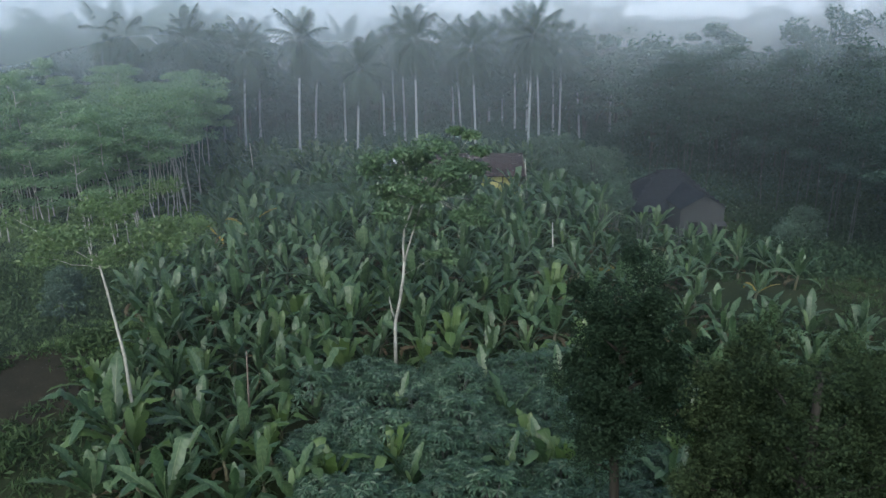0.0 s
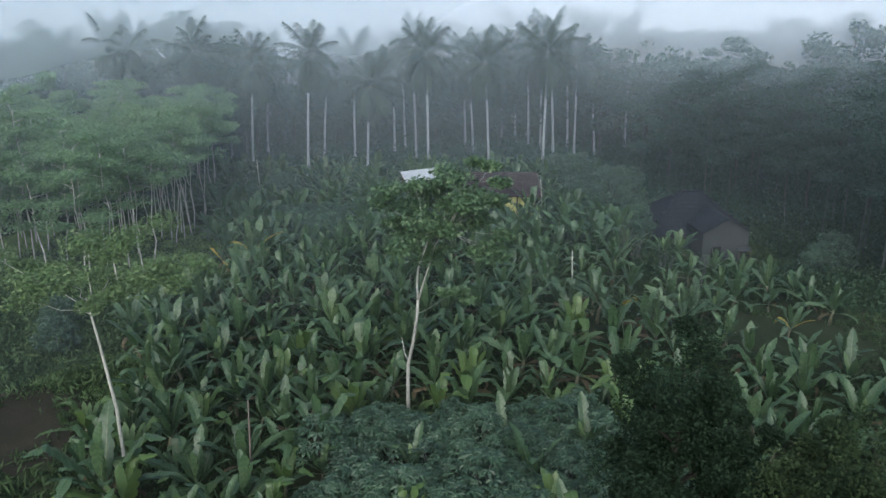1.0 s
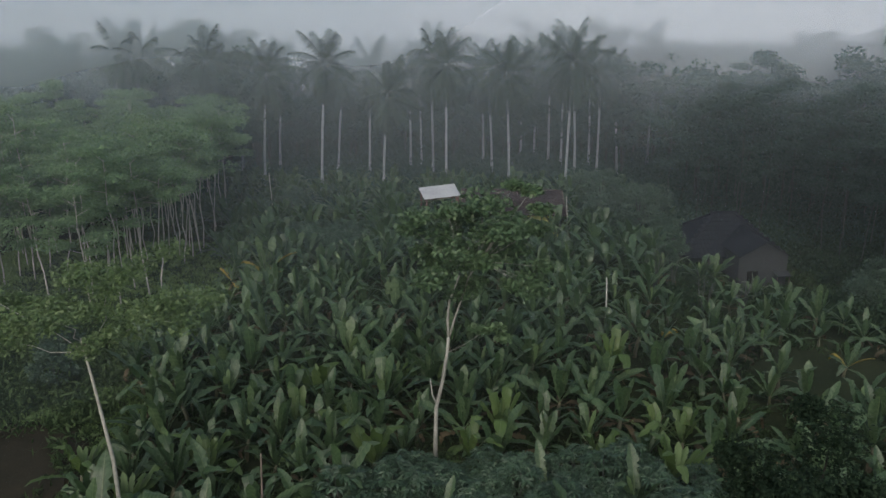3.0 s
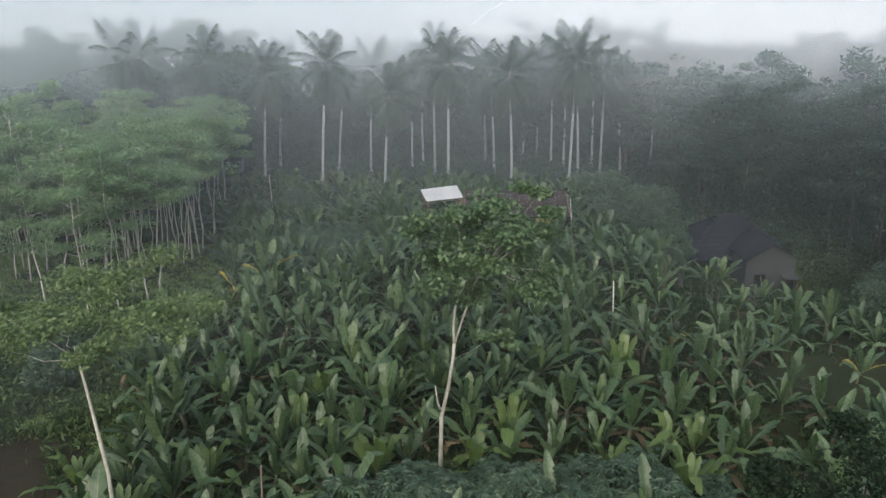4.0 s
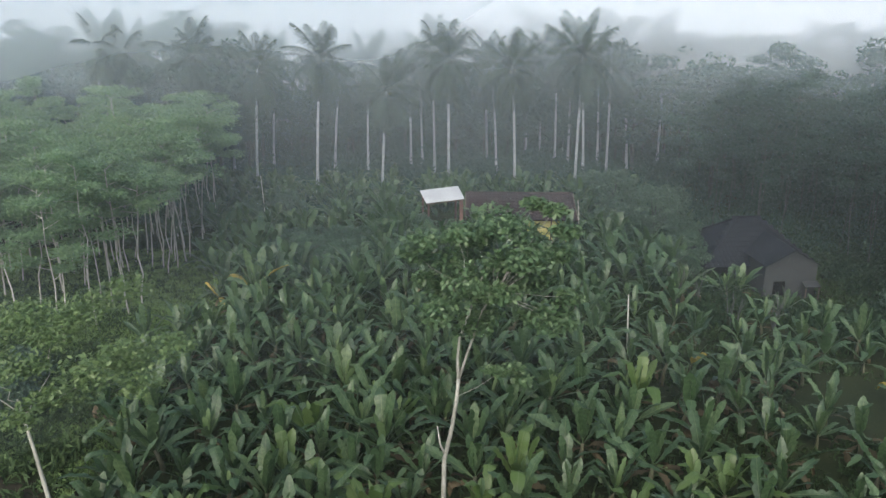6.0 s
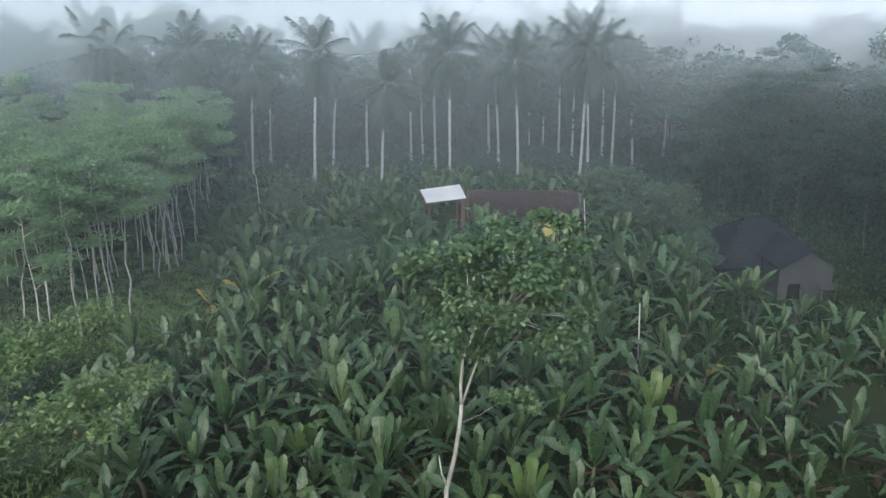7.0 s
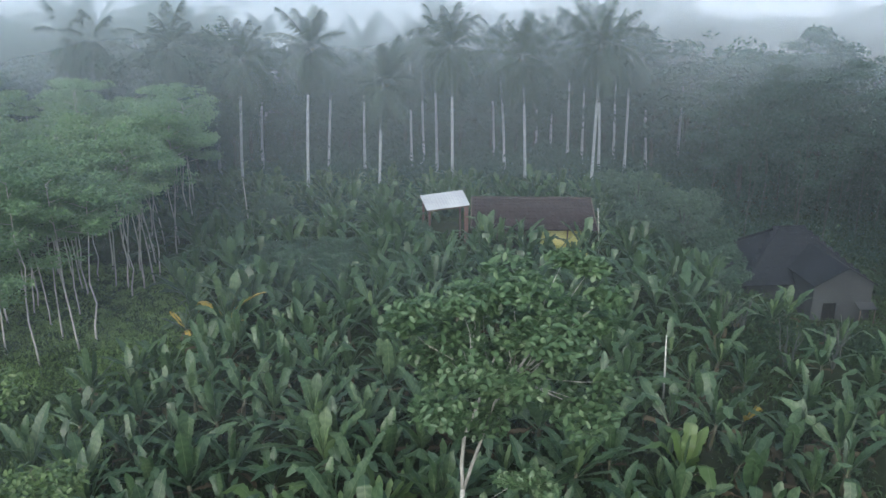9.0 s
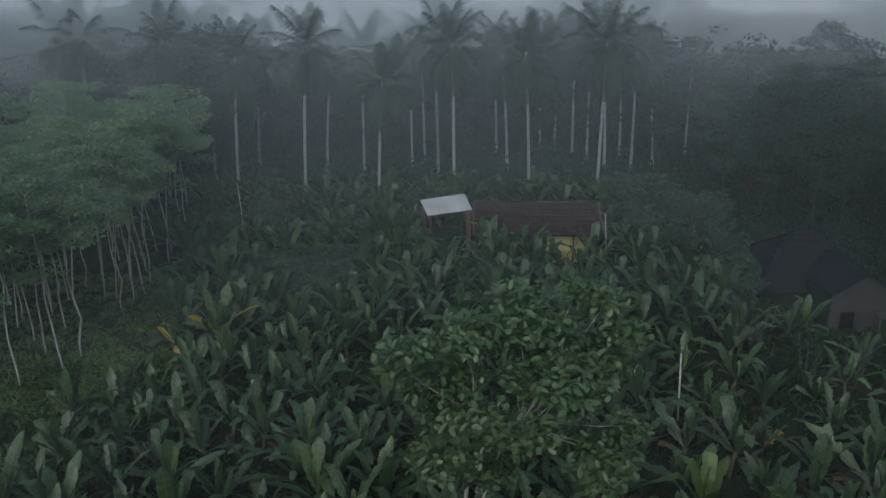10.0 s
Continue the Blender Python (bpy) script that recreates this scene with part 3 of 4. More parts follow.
def banana_thicket():
    """Bananas and ginger-like growth in front of and under the palms, too far to tell one plant from the next."""
    r = rng(23)
    pieces = []
    spots = []
    n = 0
    while n < 6000 and len(spots) < 165:
        n += 1
        x, y = r.uniform(-22, 23), r.uniform(58.0, 74)
        if in_clearing(x, y) and free(x, y, 1.5):
            PLACED.append((x, y))
            spots.append((x, y))
    more = len(spots) + 210
    while len(spots) < more:
        x, y = r.uniform(-27, 19), r.uniform(72.0, 93)
        if -6.2 < x < 8.6 and 74.6 < y < 85 or (x > 11 and y < 82) or -17 < x < -8 and y < 75 or (-8 < x < 10 and y < 73.2):
            continue
        spots.append((x, y))
    spots += [(x, 74.0 + 0.5 * math.sin(5 * x)) for x in (-1.2, 0.1, 1.1, 2.2, 3.1, -6.6, -5.4)]
    for x, y in spots:
        size, h = r.uniform(0.75, 1.2), r.uniform(0.4, 1.1)
        for i in range(9):
            v, f = LEAF_SHAPES[(3, 7, 0, 9, 5, 1, 6, 2, 8)[i]]
            m = pose(x, y, ground_z(x, y) + h, 0, -8 + 60 * i / 8 + r.gauss(0, 9), i * 137.5 + r.uniform(-40, 40)) @ pose(0, 0, 0, 0, 0, r.gauss(0, 15)) @ Matrix.Scale(size * r.uniform(0.75, 1.1), 4)
            pieces.append(([m @ q for q in v], f))
    v, f = join(pieces)
    tagged(new("banana_thicket", mesh_from("banana_thicket", v, f, BANANA, True)), "thicket of banana plants reaching back to the palms", "banana plants", kind="stuff")


banana_thicket()


# ---------------------------------------------------------------- cassava
def cassava_plant(seed):
    r = rng(seed)
    top = empty("cassava_plant", label="bushy bluish-green cassava plant with fingered leaves", category="cassava", group="cassava plants in the plot")
    pieces = []
    for k in range(3):
        an = r.uniform(0, 6.28)
        pieces.append(tube([(0, 0, -0.2), (0.12 * math.cos(an), 0.12 * math.sin(an), 0.6), (0.3 * math.cos(an), 0.3 * math.sin(an), 1.1)], [0.025, 0.02, 0.012], 5))
    v, f = join(pieces)
    hang(new("stem", mesh_from("stem", v, f, DARK_BARK)), top)
    verts, faces = [], []
    for k in range(80):
        an, u = r.uniform(0, 6.28), r.random()
        rad = 0.68 * math.sqrt(r.random())
        c = Vector((rad * math.cos(an), rad * math.sin(an), 1.30 - 1.35 * rad * rad - 0.3 * u * u))
        m = Matrix.Translation(c) @ Euler((r.uniform(-0.45, 0.45), r.uniform(-0.45, 0.45), an)).to_matrix().to_4x4()
        for q in range(5):
            a1 = radians(-100 + 50 * q)
            ln = 0.21 - 0.02 * abs(q - 2)
            o = len(verts)
            side = Vector((-math.sin(a1), math.cos(a1), 0)) * 0.035
            mid = Vector((math.cos(a1), math.sin(a1), -0.05)) * ln * 0.6
            verts += [m @ Vector((0, 0, 0)), m @ (mid - side), m @ (Vector((math.cos(a1), math.sin(a1), -0.35)) * ln), m @ (mid + side)]
            faces += [(o, o + 1, o + 2, o + 3)]
    hang(new("foliage", mesh_from("foliage", verts, faces, CASSAVA)), top)
    return top


CASSAVAS = [cassava_plant(200 + k) for k in range(4)]
r = rng(11)
spots = []
for i in range(16):
    for j in range(14):
        x, y = -5.6 + 0.93 * i + r.uniform(-0.2, 0.2), 23.6 + 0.93 * j + r.uniform(-0.2, 0.2)
        if free(x, y, 0.75) and y < 36.2 + 0.5 * math.sin(x):
            spots.append((x, y))
for k, (x, y) in enumerate(spots):
    z = pose(x, y, ground_z(x, y), 0, 0, r.uniform(0, 360)) @ Matrix.Scale(r.uniform(0.7, 1.0) + 0.5 * (0.5 + 0.5 * math.sin(1.5 * x + 0.8 * math.sin(y)) * math.sin(1.3 * y + 0.6)), 4)
    if k < 4:
        CASSAVAS[k].matrix_basis = z
    else:
        copy_thing(CASSAVAS[k % 4], z)
for i in range(9):
    for j in range(9):
        x, y = -16.2 + 0.9 * i + r.uniform(-0.2, 0.2), 65.8 + 0.98 * j + r.uniform(-0.2, 0.2)
        copy_thing(CASSAVAS[r.randrange(4)], pose(x, y, ground_z(x, y), 0, 0, r.uniform(0, 360)) @ Matrix.Scale(r.uniform(0.9, 1.25), 4))


# ---------------------------------------------------------------- coconut palms
def frond_mesh(length, droop, seed):
    """A feathered frond out along x: midrib and two rows of hanging leaflets."""
    r = rng(seed)
    n = 14
    line, p, ang = [], Vector((0, 0, 0)), 0.0
    for i in range(n + 1):
        line.append(p.copy())
        p = p + Vector((math.cos(ang), 0, math.sin(ang))) * length / n
        ang -= radians(droop) / n * (0.5 + 1.0 * i / n)
    v, f = tube(line, [0.05 * (1 - 0.85 * i / n) + 0.006 for i in range(n + 1)], 4)
    for i in range(34):
        u = 0.12 + 0.88 * i / 33
        k = min(n - 1, int(u * n))
        c = line[k].lerp(line[k + 1], u * n - k)
        d = (line[k + 1] - line[k]).normalized()
        ll = length * 0.33 * math.sin(math.pi * (0.12 + 0.80 * u)) ** 0.7 * r.uniform(0.65, 1.2)
        for s in (-1, 1):
            out = (d * 0.55 + Vector((0, s, 0)) * 0.8 + Vector((0, 0, -0.9 - r.uniform(0, 0.9)))).normalized()
            mid = (d * 0.55 + Vector((0, s, 0)) * 0.85 + Vector((0, 0, -0.25))).normalized()
            o = len(v)
            v += [c - d * 0.02, c + d * 0.05, c + mid * ll * 0.55 + d * 0.035, c + mid * ll * 0.55 - d * 0.03, c + out * ll]
            f += [(o, o + 1, o + 2, o + 3), (o + 3, o + 2, o + 4)]
    return mesh_from("frond", v, f, PALM)


FRONDS = [frond_mesh(4.2, 58, 300), frond_mesh(4.3, 80, 301), frond_mesh(4.4, 56, 302), frond_mesh(4.0, 36, 303)]


def coconut_palm(seed, height, lean_x, lean_y, fronds=25):
    r = rng(seed)
    top = empty("coconut_palm", label="tall coconut palm with a slim pale grey trunk", category="palm tree", group="coconut palms behind the clearing")
    line, rad = [], []
    for i in range(9):
        u = i / 8
        line.append((lean_x * u ** 1.6, lean_y * u ** 1.6, -0.4 + (height + 0.4) * u))
        rad.append(0.22 - 0.08 * min(1, u * 4) if u < 0.25 else 0.145 - 0.03 * u)
    v, f = tube(line, rad, 9)
    hang(new("trunk", mesh_from("trunk", v, f, PALM_BARK, True)), top)
    for i in range(fronds):
        u = i / (fronds - 1)
        ob = hang(new("frond", FRONDS[3 if u < 0.2 else r.choice((0, 1)) if u < 0.65 else 2]), top)
        tilt = -84 + 168 * u ** 0.92 + r.uniform(-9, 9)
        ob.matrix_basis = pose(lean_x, lean_y, height - 0.1 - 0.5 * u, r.uniform(-35, 35), tilt, i * 137.5 + r.uniform(-22, 22)) @ Matrix.Scale(r.uniform(0.78, 1.08), 4)
    nuts = []
    for i in range(3):
        an = i * 2.1
        bm = bmesh.new()
        bmesh.ops.create_icosphere(bm, subdivisions=1, radius=0.14, matrix=Matrix.Translation((lean_x + 0.3 * math.cos(an), lean_y + 0.3 * math.sin(an), height - 0.45 - 0.12 * (i % 3))))
        part("coconut", bm, NUT, top)
    return top


# each palm: foot, lean of the crown to the east, height of the crown's heart
PALM_SPOTS = [(-23.1, 91.7, 0.8, 12.3), (-23.7, 101.7, 0.8, 12.4), (-16.6, 90.3, 0.9, 13.6), (-10.0, 90.4, 0.6, 10.4), (-3.3, 92.9, -0.1, 13.3), (-5.0, 99.2, -0.3, 13.9), (-6.8, 106.7, -0.3, 11.0),
              (-8.0, 104.4, 0.0, 10.6), (2.0, 102.2, -0.8, 11.7), (3.6, 93.0, -0.6, 12.5), (9.4, 108.6, -0.4, 12.5), (9.4, 90.2, 0.2, 13.8), (14.4, 101.0, -0.1, 11.8), (18.0, 107.2, -1.5, 11.0),
              (23.7, 116.0, -0.1, 12.6), (1.1, 110.1, -0.5, 11.4), (11.0, 108.6, -0.2, 10.9), (12.0, 102.4, -1.0, 14.4), (-30.6, 93.5, 1.4, 13.5), (-39.7, 92.1, 1.8, 14.2), (-37.4, 92.1, 1.7, 13.9),
              (-12.8, 101.9, 0.3, 12.1), (-16.4, 100.4, 0.9, 11.0), (6.1, 112.0, -0.4, 11.9), (8.1, 114.9, -0.3, 12.4), (14.6, 108.7, -0.5, 11.8), (-27.5, 99.0, 0.4, 11.8), (-33.5, 98.5, 0.3, 11.6)]
for k, (x, y, lean, high) in enumerate(PALM_SPOTS):
    z = ground_z(x, y)
    coconut_palm(310 + k, high - z, lean, 0.4 * math.sin(2.3 * k), (30 if y < 97 else 22) + k % 3).matrix_basis = pose(x, y, z)


# ---------------------------------------------------------------- trees
def tree(name, label, category, group, seed, trunk, radii, limbs, clump_at, clump_r, per, leaf, leaf_size, bark, squash=0.6, hollow=0.45, droop=0.25, flat=0.5):
    """A tree: trunk line, limbs as parts, crown of leaf clumps."""
    g = np.random.default_rng(seed)
    top = empty(name, label=label, category=category, group=group)
    v, f = tube(trunk, radii, 8)
    hang(new("trunk", mesh_from("trunk", v, f, bark, True)), top)
    if group:
        v, f = join([tube(line, rad, 5) for line, rad in limbs])
        hang(new("branchwork", mesh_from("branchwork", v, f, bark, True)), top)
    else:
        for line, rad in limbs:
            v, f = tube(line, rad, 6)
            hang(new("limb", mesh_from("limb", v, f, bark, True)), top)
    pts = clumps(g, clump_at, clump_r, per, squash, hollow)
    hang(new("crown", leaves_mesh("crown", pts, leaf_size[0], leaf_size[1], leaf, seed + 1, droop, 0.4, flat, not group and leaf not in (DARK_LEAF, OLIVE_LEAF))), top)
    return top


def slim_tree(seed, height, leaf, group, label, bare=0.46):
    """A plantation tree: bare slender stem, crown in flat feathery layers."""
    r = rng(seed)
    tip = (r.uniform(-0.9, 0.9), r.uniform(-0.9, 0.9), height * 0.92)
    trunk = wavy((0, 0, -0.3), tip, 7, 0.18, r)
    radii = [0.056 - 0.036 * i / 7 for i in range(8)]
    limbs, cl, cr = [], [], []
    for k in range(9):
        u = bare + (0.99 - bare) * k / 8
        i = min(6, int(u * 7))
        b = trunk[i].lerp(trunk[i + 1], u * 7 - i)
        an = k * 2.4 + r.uniform(-0.4, 0.4)
        reach = (1.0 + 1.3 * math.sin(math.pi * (u - 0.42) / 0.62)) * r.uniform(0.8, 1.2)
        tipv = b + Vector((math.cos(an) * reach, math.sin(an) * reach, 0.5 + 0.4 * r.random()))
        limbs.append((wavy(b, tipv, 3, 0.08, r), [0.020, 0.016, 0.012, 0.006]))
        cl += [tipv, b.lerp(tipv, 0.55) + Vector((0, 0, 0.2))]
        cr += [r.uniform(0.95, 1.45), r.uniform(0.7, 1.0)]
    return tree("plantation_tree", label, "tree", group, seed, trunk, radii, limbs, cl, cr, 170, leaf, (0.34, 0.12), DARK_BARK if leaf is FOREST else SLIM_BARK, 0.34, 0.2, 0.1, 0.35)


def forest_tree(seed, height, width, leaf, bark, label, group):
    """A wild tree with a rounded, broken crown."""
    r = rng(seed)
    trunk = wavy((0, 0, -0.3), (r.uniform(-0.5, 0.5), r.uniform(-0.5, 0.5), height * 0.75), 6, 0.2, r)
    radii = [0.17 - 0.10 * i / 6 for i in range(7)]
    limbs, cl, cr = [], [], []
    for k in range(12):
        u = 0.34 + 0.66 * k / 11
        i = min(5, int(u * 6))
        b = trunk[i].lerp(trunk[i + 1], min(1, u * 6 - i))
        an = k * 2.4 + r.uniform(-0.5, 0.5)
        reach = width * 1.1 * (0.45 + 0.55 * math.sin(math.pi * (u - 0.30) / 0.85)) * r.uniform(0.7, 1.1)
        tipv = b + Vector((math.cos(an) * reach, math.sin(an) * reach, height * (0.06 + 0.14 * r.random())))
        limbs.append((wavy(b, tipv, 3, 0.12, r), [0.06, 0.05, 0.035, 0.015]))
        cl += [tipv, b.lerp(tipv, 0.5) + Vector((0, 0, 0.5))]
        cr += [r.uniform(1.0, 1.7), r.uniform(0.8, 1.3)]
    return tree("forest_tree", label, "tree", group, seed, trunk, radii, limbs, cl, cr, 130, leaf, (0.5, 0.26), bark, 0.62, 0.35)


SLIM = [slim_tree(400 + k, h, FEATHER, "slender plantation trees", "slender pale-stemmed plantation tree with layered feathery crown") for k, h in enumerate((10.5, 11.5, 9.6, 10.8))]
EDGE = [slim_tree(410 + k, h, FEATHER, "slender plantation trees", "slender plantation tree with a long bare pale stem", 0.74) for k, h in enumerate((9.8, 8.6, 10.2))]
WILD = [forest_tree(420 + k, h, w, FOREST, DARK_BARK, "dark green forest tree with a broken rounded crown", "forest trees behind") for k, (h, w) in enumerate(((12.5, 2.8), (11.0, 2.5), (14.0, 2.6), (12.0, 3.2)))]
SLIM_DARK = [slim_tree(440 + k, h, FOREST, "forest trees behind", "slender dark-crowned forest tree with a bare stem") for k, h in enumerate((13.0, 12.0, 14.0))]

r = rng(17)
TREES = []


def tree_free(x, y, gap):
    return all((x - a) ** 2 + (y - b) ** 2 > gap * gap for a, b in TREES)


def on_palm_sight_line(x, y):
    """A strip along the camera's sight line, kept free of trees so the farthest palm shows."""
    return 70 < y < 119 and abs(x + 1.5 - 0.2377 * (y - 10)) < 2.6


def scatter(protos, count, inside, x0, x1, y0, y1, gap, low, high):
    n = tries = 0
    while n < count and tries < 6000:
        tries += 1
        x, y = r.uniform(x0, x1), r.uniform(y0, y1)
        if inside(x, y) and tree_free(x, y, gap) and not on_palm_sight_line(x, y):
            TREES.append((x, y))
            copy_thing(r.choice(protos), pose(x, y, ground_z(x, y), 0, 0, r.uniform(0, 360)) @ Matrix.Scale(r.uniform(low, high), 4))
            n += 1


def left_wood(x, y):
    return x < -23.2 - 2.0 * smooth01(74, 86, y) + 1.0 * math.sin(y * 0.5) and y > 51 + 0.9 * max(0.0, -24 - x) * 0.25


def right_wood(x, y):
    return x > 17.5 + 0.9 * max(0.0, 92 - y) * 0.55 and not (16 < x < 31 and y < 81)


for x, y in ((-22.9, 66.9), (-24.1, 67.2), (-25.1, 67.6), (-22.5, 67.9), (-23.0, 69.9), (-23.7, 79.0), (-25.0, 83.5), (-25.2, 76.9), (-24.3, 72.6), (-23.4, 74.4), (-22.3, 58.6), (-22.6, 57.3)):
    TREES.append((x, y))
    copy_thing(r.choice(EDGE), pose(x, y, ground_z(x, y), 0, 0, r.uniform(0, 360)) @ Matrix.Scale(r.uniform(0.92, 1.1), 4))
scatter(EDGE, 28, lambda x, y: left_wood(x, y) and not left_wood(x + 5.0, y - 6.0), -32, -21, 58, 90, 1.15, 0.85, 1.1)
scatter(SLIM, 112, lambda x, y: left_wood(x, y) and (y < 60 or left_wood(x + 3.8, y - 3.0)), -52, -22, 52, 92, 1.55, 0.85, 1.1)
r = rng(120)
scatter(SLIM_DARK, 46, right_wood, 17, 52, 62, 100, 2.3, 1.0, 1.18)
# edge trees, mostly out of view, added to block sky light from the east
scatter(SLIM_DARK + WILD[:2], 16, lambda x, y: x > 31 + 0.25 * max(0.0, 56 - y), 31, 46, 46, 66, 2.6, 0.95, 1.1)
scatter(WILD, 40, right_wood, 18, 62, 78, 122, 3.4, 1.2, 1.5)
scatter(WILD, 64, lambda x, y: True, -40, 34, 108.5, 120, 2.0, 0.74, 1.05)
scatter(WILD, 24, lambda x, y: True, -72, -28, 86, 95.5, 2.8, 1.0, 1.25)
scatter(WILD, 44, lambda x, y: True, -14, 70, 118, 146, 3.8, 1.2, 1.5)
scatter(WILD, 20, lambda x, y: True, -62, 2, 118, 142, 3.8, 0.7, 0.95)
scatter(WILD, 34, lambda x, y: True, -70, -25, 96, 112, 3.2, 1.15, 1.4)
for k, proto in enumerate(SLIM + WILD + SLIM_DARK + EDGE):
    x, y = -60 + 8.5 * k, 143
    proto.matrix_basis = pose(x, y, ground_z(x, y))


def bush(seed, height, width):
    """A rounded leafy shrub of many small clumps."""
    r = rng(seed)
    limbs, cl, cr = [], [], []
    for k in range(26):
        an, u = k * 2.4, (k + 0.5) / 26
        w = width * math.sin(math.pi * (0.25 + 0.72 * u)) ** 0.6 * r.uniform(0.55, 1.0)
        c = Vector((w * math.cos(an), w * math.sin(an), height * (0.18 + 0.76 * u)))
        cl.append(c)
        cr.append(r.uniform(0.35, 0.62))
        if k % 3 == 0:
            limbs.append((wavy((0, 0, 0.1 + 0.4 * u), c, 3, 0.1, r), [0.04, 0.03, 0.02, 0.01]))
    return tree("bush", "rounded leafy green bush between house and forest", "bush", "bushes at the forest edge", seed, [(0, 0, -0.2), (0.05, 0, height * 0.4), (0, 0.05, height * 0.8)], [0.07, 0.05, 0.03], limbs, cl, cr, 130, BUSH, (0.22, 0.12), DARK_BARK, 0.75, 0.3)


BUSHES = [bush(560, 3.4, 1.7), bush(561, 2.6, 1.5), bush(562, 4.2, 1.9)]
for k, (x, y, i, size) in enumerate(((11.0, 78.0, 0, 1.0), (13.0, 77.0, 2, 0.95), (15.0, 79.0, 0, 1.15), (12.0, 82.0, 2, 1.1), (14.6, 84.5, 1, 1.3), (10.4, 86.5, 0, 1.2), (16.6, 75.5, 1, 1.2), (17.2, 82.0, 2, 1.0),
                                     (29.5, 63.5, 0, 1.1), (27.5, 61.0, 1, 1.0), (14.2, 66.0, 1, 0.9), (15.4, 69.5, 0, 0.9), (-20.5, 78.5, 1, 1.1), (-17.5, 80.5, 0, 1.0), (-7.4, 80.0, 1, 1.0), (-5.4, 76.5, 1, 0.95), (-7.0, 77.2, 0, 0.8), (-24.0, 47.5, 1, 0.9), (-22.5, 44.0, 0, 0.7))):
    m = pose(x, y, ground_z(x, y), 0, 0, 47 * k) @ Matrix.Scale(size, 4)
    if k < 3:
        BUSHES[k].matrix_basis = m
    else:
        copy_thing(BUSHES[i], m)


def broad_tree():
    """The lone pale-barked tree in the clearing, forked above a curved bole."""
    r = rng(500)
    trunk = [(-2.30, 37.0, -0.3), (-2.32, 37.0, 1.2), (-2.30, 37.1, 2.8), (-2.02, 37.2, 4.1), (-1.86, 37.3, 5.2), (-1.80, 37.35, 6.0)]
    limbs = [([(-1.80, 37.35, 5.9), (-1.84, 37.4, 6.7), (-1.78, 37.5, 7.5), (-1.45, 37.6, 8.4), (-1.0, 37.7, 9.8)], [0.062, 0.056, 0.050, 0.038, 0.02]),
             ([(-1.80, 37.35, 5.9), (-1.55, 37.35, 6.8), (-1.30, 37.4, 7.6), (-1.0, 37.4, 8.6), (0.0, 37.5, 10.2)], [0.052, 0.048, 0.042, 0.034, 0.018]),
             ([(-2.28, 37.12, 3.0), (-2.45, 37.0, 3.5), (-2.55, 36.9, 4.3)], [0.05, 0.035, 0.015])]
    cl, cr = [], []
    for k in range(44):                                       # flat sprays in loose tiers
        an = k * 2.4
        u = (k + 0.5) / 44
        rad = 2.6 * math.sqrt(u) * r.uniform(0.85, 1.12)
        tier = 9.4 + 1.5 * (1 - u) * r.random() + 0.5 * r.choice((-3, -2, -1, 0, 1, 2, 3)) * (1 - 0.3 * u) + r.uniform(-0.15, 0.15)
        c = Vector((-0.85 + rad * math.cos(an) * 1.05, 38.6 + rad * math.sin(an), tier))
        cl.append(c)
        cr.append(r.uniform(0.55, 1.05))
        if k % 2 == 0:
            start = Vector((-1.0 + 0.5 * math.cos(an), 37.6 + 0.5 * math.sin(an), 9.1))
            limbs.append((wavy(start, c, 3, 0.15, r), [0.016, 0.013, 0.010, 0.006]))
    low_tip = Vector((0.15, 37.2, 6.5))
    limbs.append((wavy((-1.84, 37.3, 5.3), low_tip, 3, 0.08, r), [0.012, 0.010, 0.008, 0.005]))
    for dx, dz, q in ((0.0, 0.0, 0.42), (-0.5, -0.1, 0.36), (0.3, -0.45, 0.4), (-0.9, 0.0, 0.25)):
        cl.append(low_tip + Vector((dx, 0.1 * dx, dz)))
        cr.append(q)
    for x, z, q in ((1.5, 12.0, 0.55), (0.8, 12.2, 0.5), (1.9, 11.3, 0.6), (1.5, 8.3, 0.8), (2.0, 7.8, 0.6), (0.9, 8.0, 0.7), (2.1, 8.9, 0.6)):   # taller and fuller to the east
        tip = Vector((x, 38.3 + r.uniform(-0.5, 0.5), z))
        limbs.append((wavy((-0.5, 37.6, 9.2), tip, 3, 0.12, r), [0.016, 0.013, 0.010, 0.006]))
        cl.append(tip)
        cr.append(q)
    tree("broadleaf_tree", "lone broad-leaved tree with a pale forked trunk above the bananas", "tree", "", 500, trunk, [0.11, 0.095, 0.085, 0.078, 0.070, 0.066], limbs, cl, cr, 200, BROAD, (0.26, 0.14), PALE_BARK, 0.45, 0.2, 0.30, 0.4)


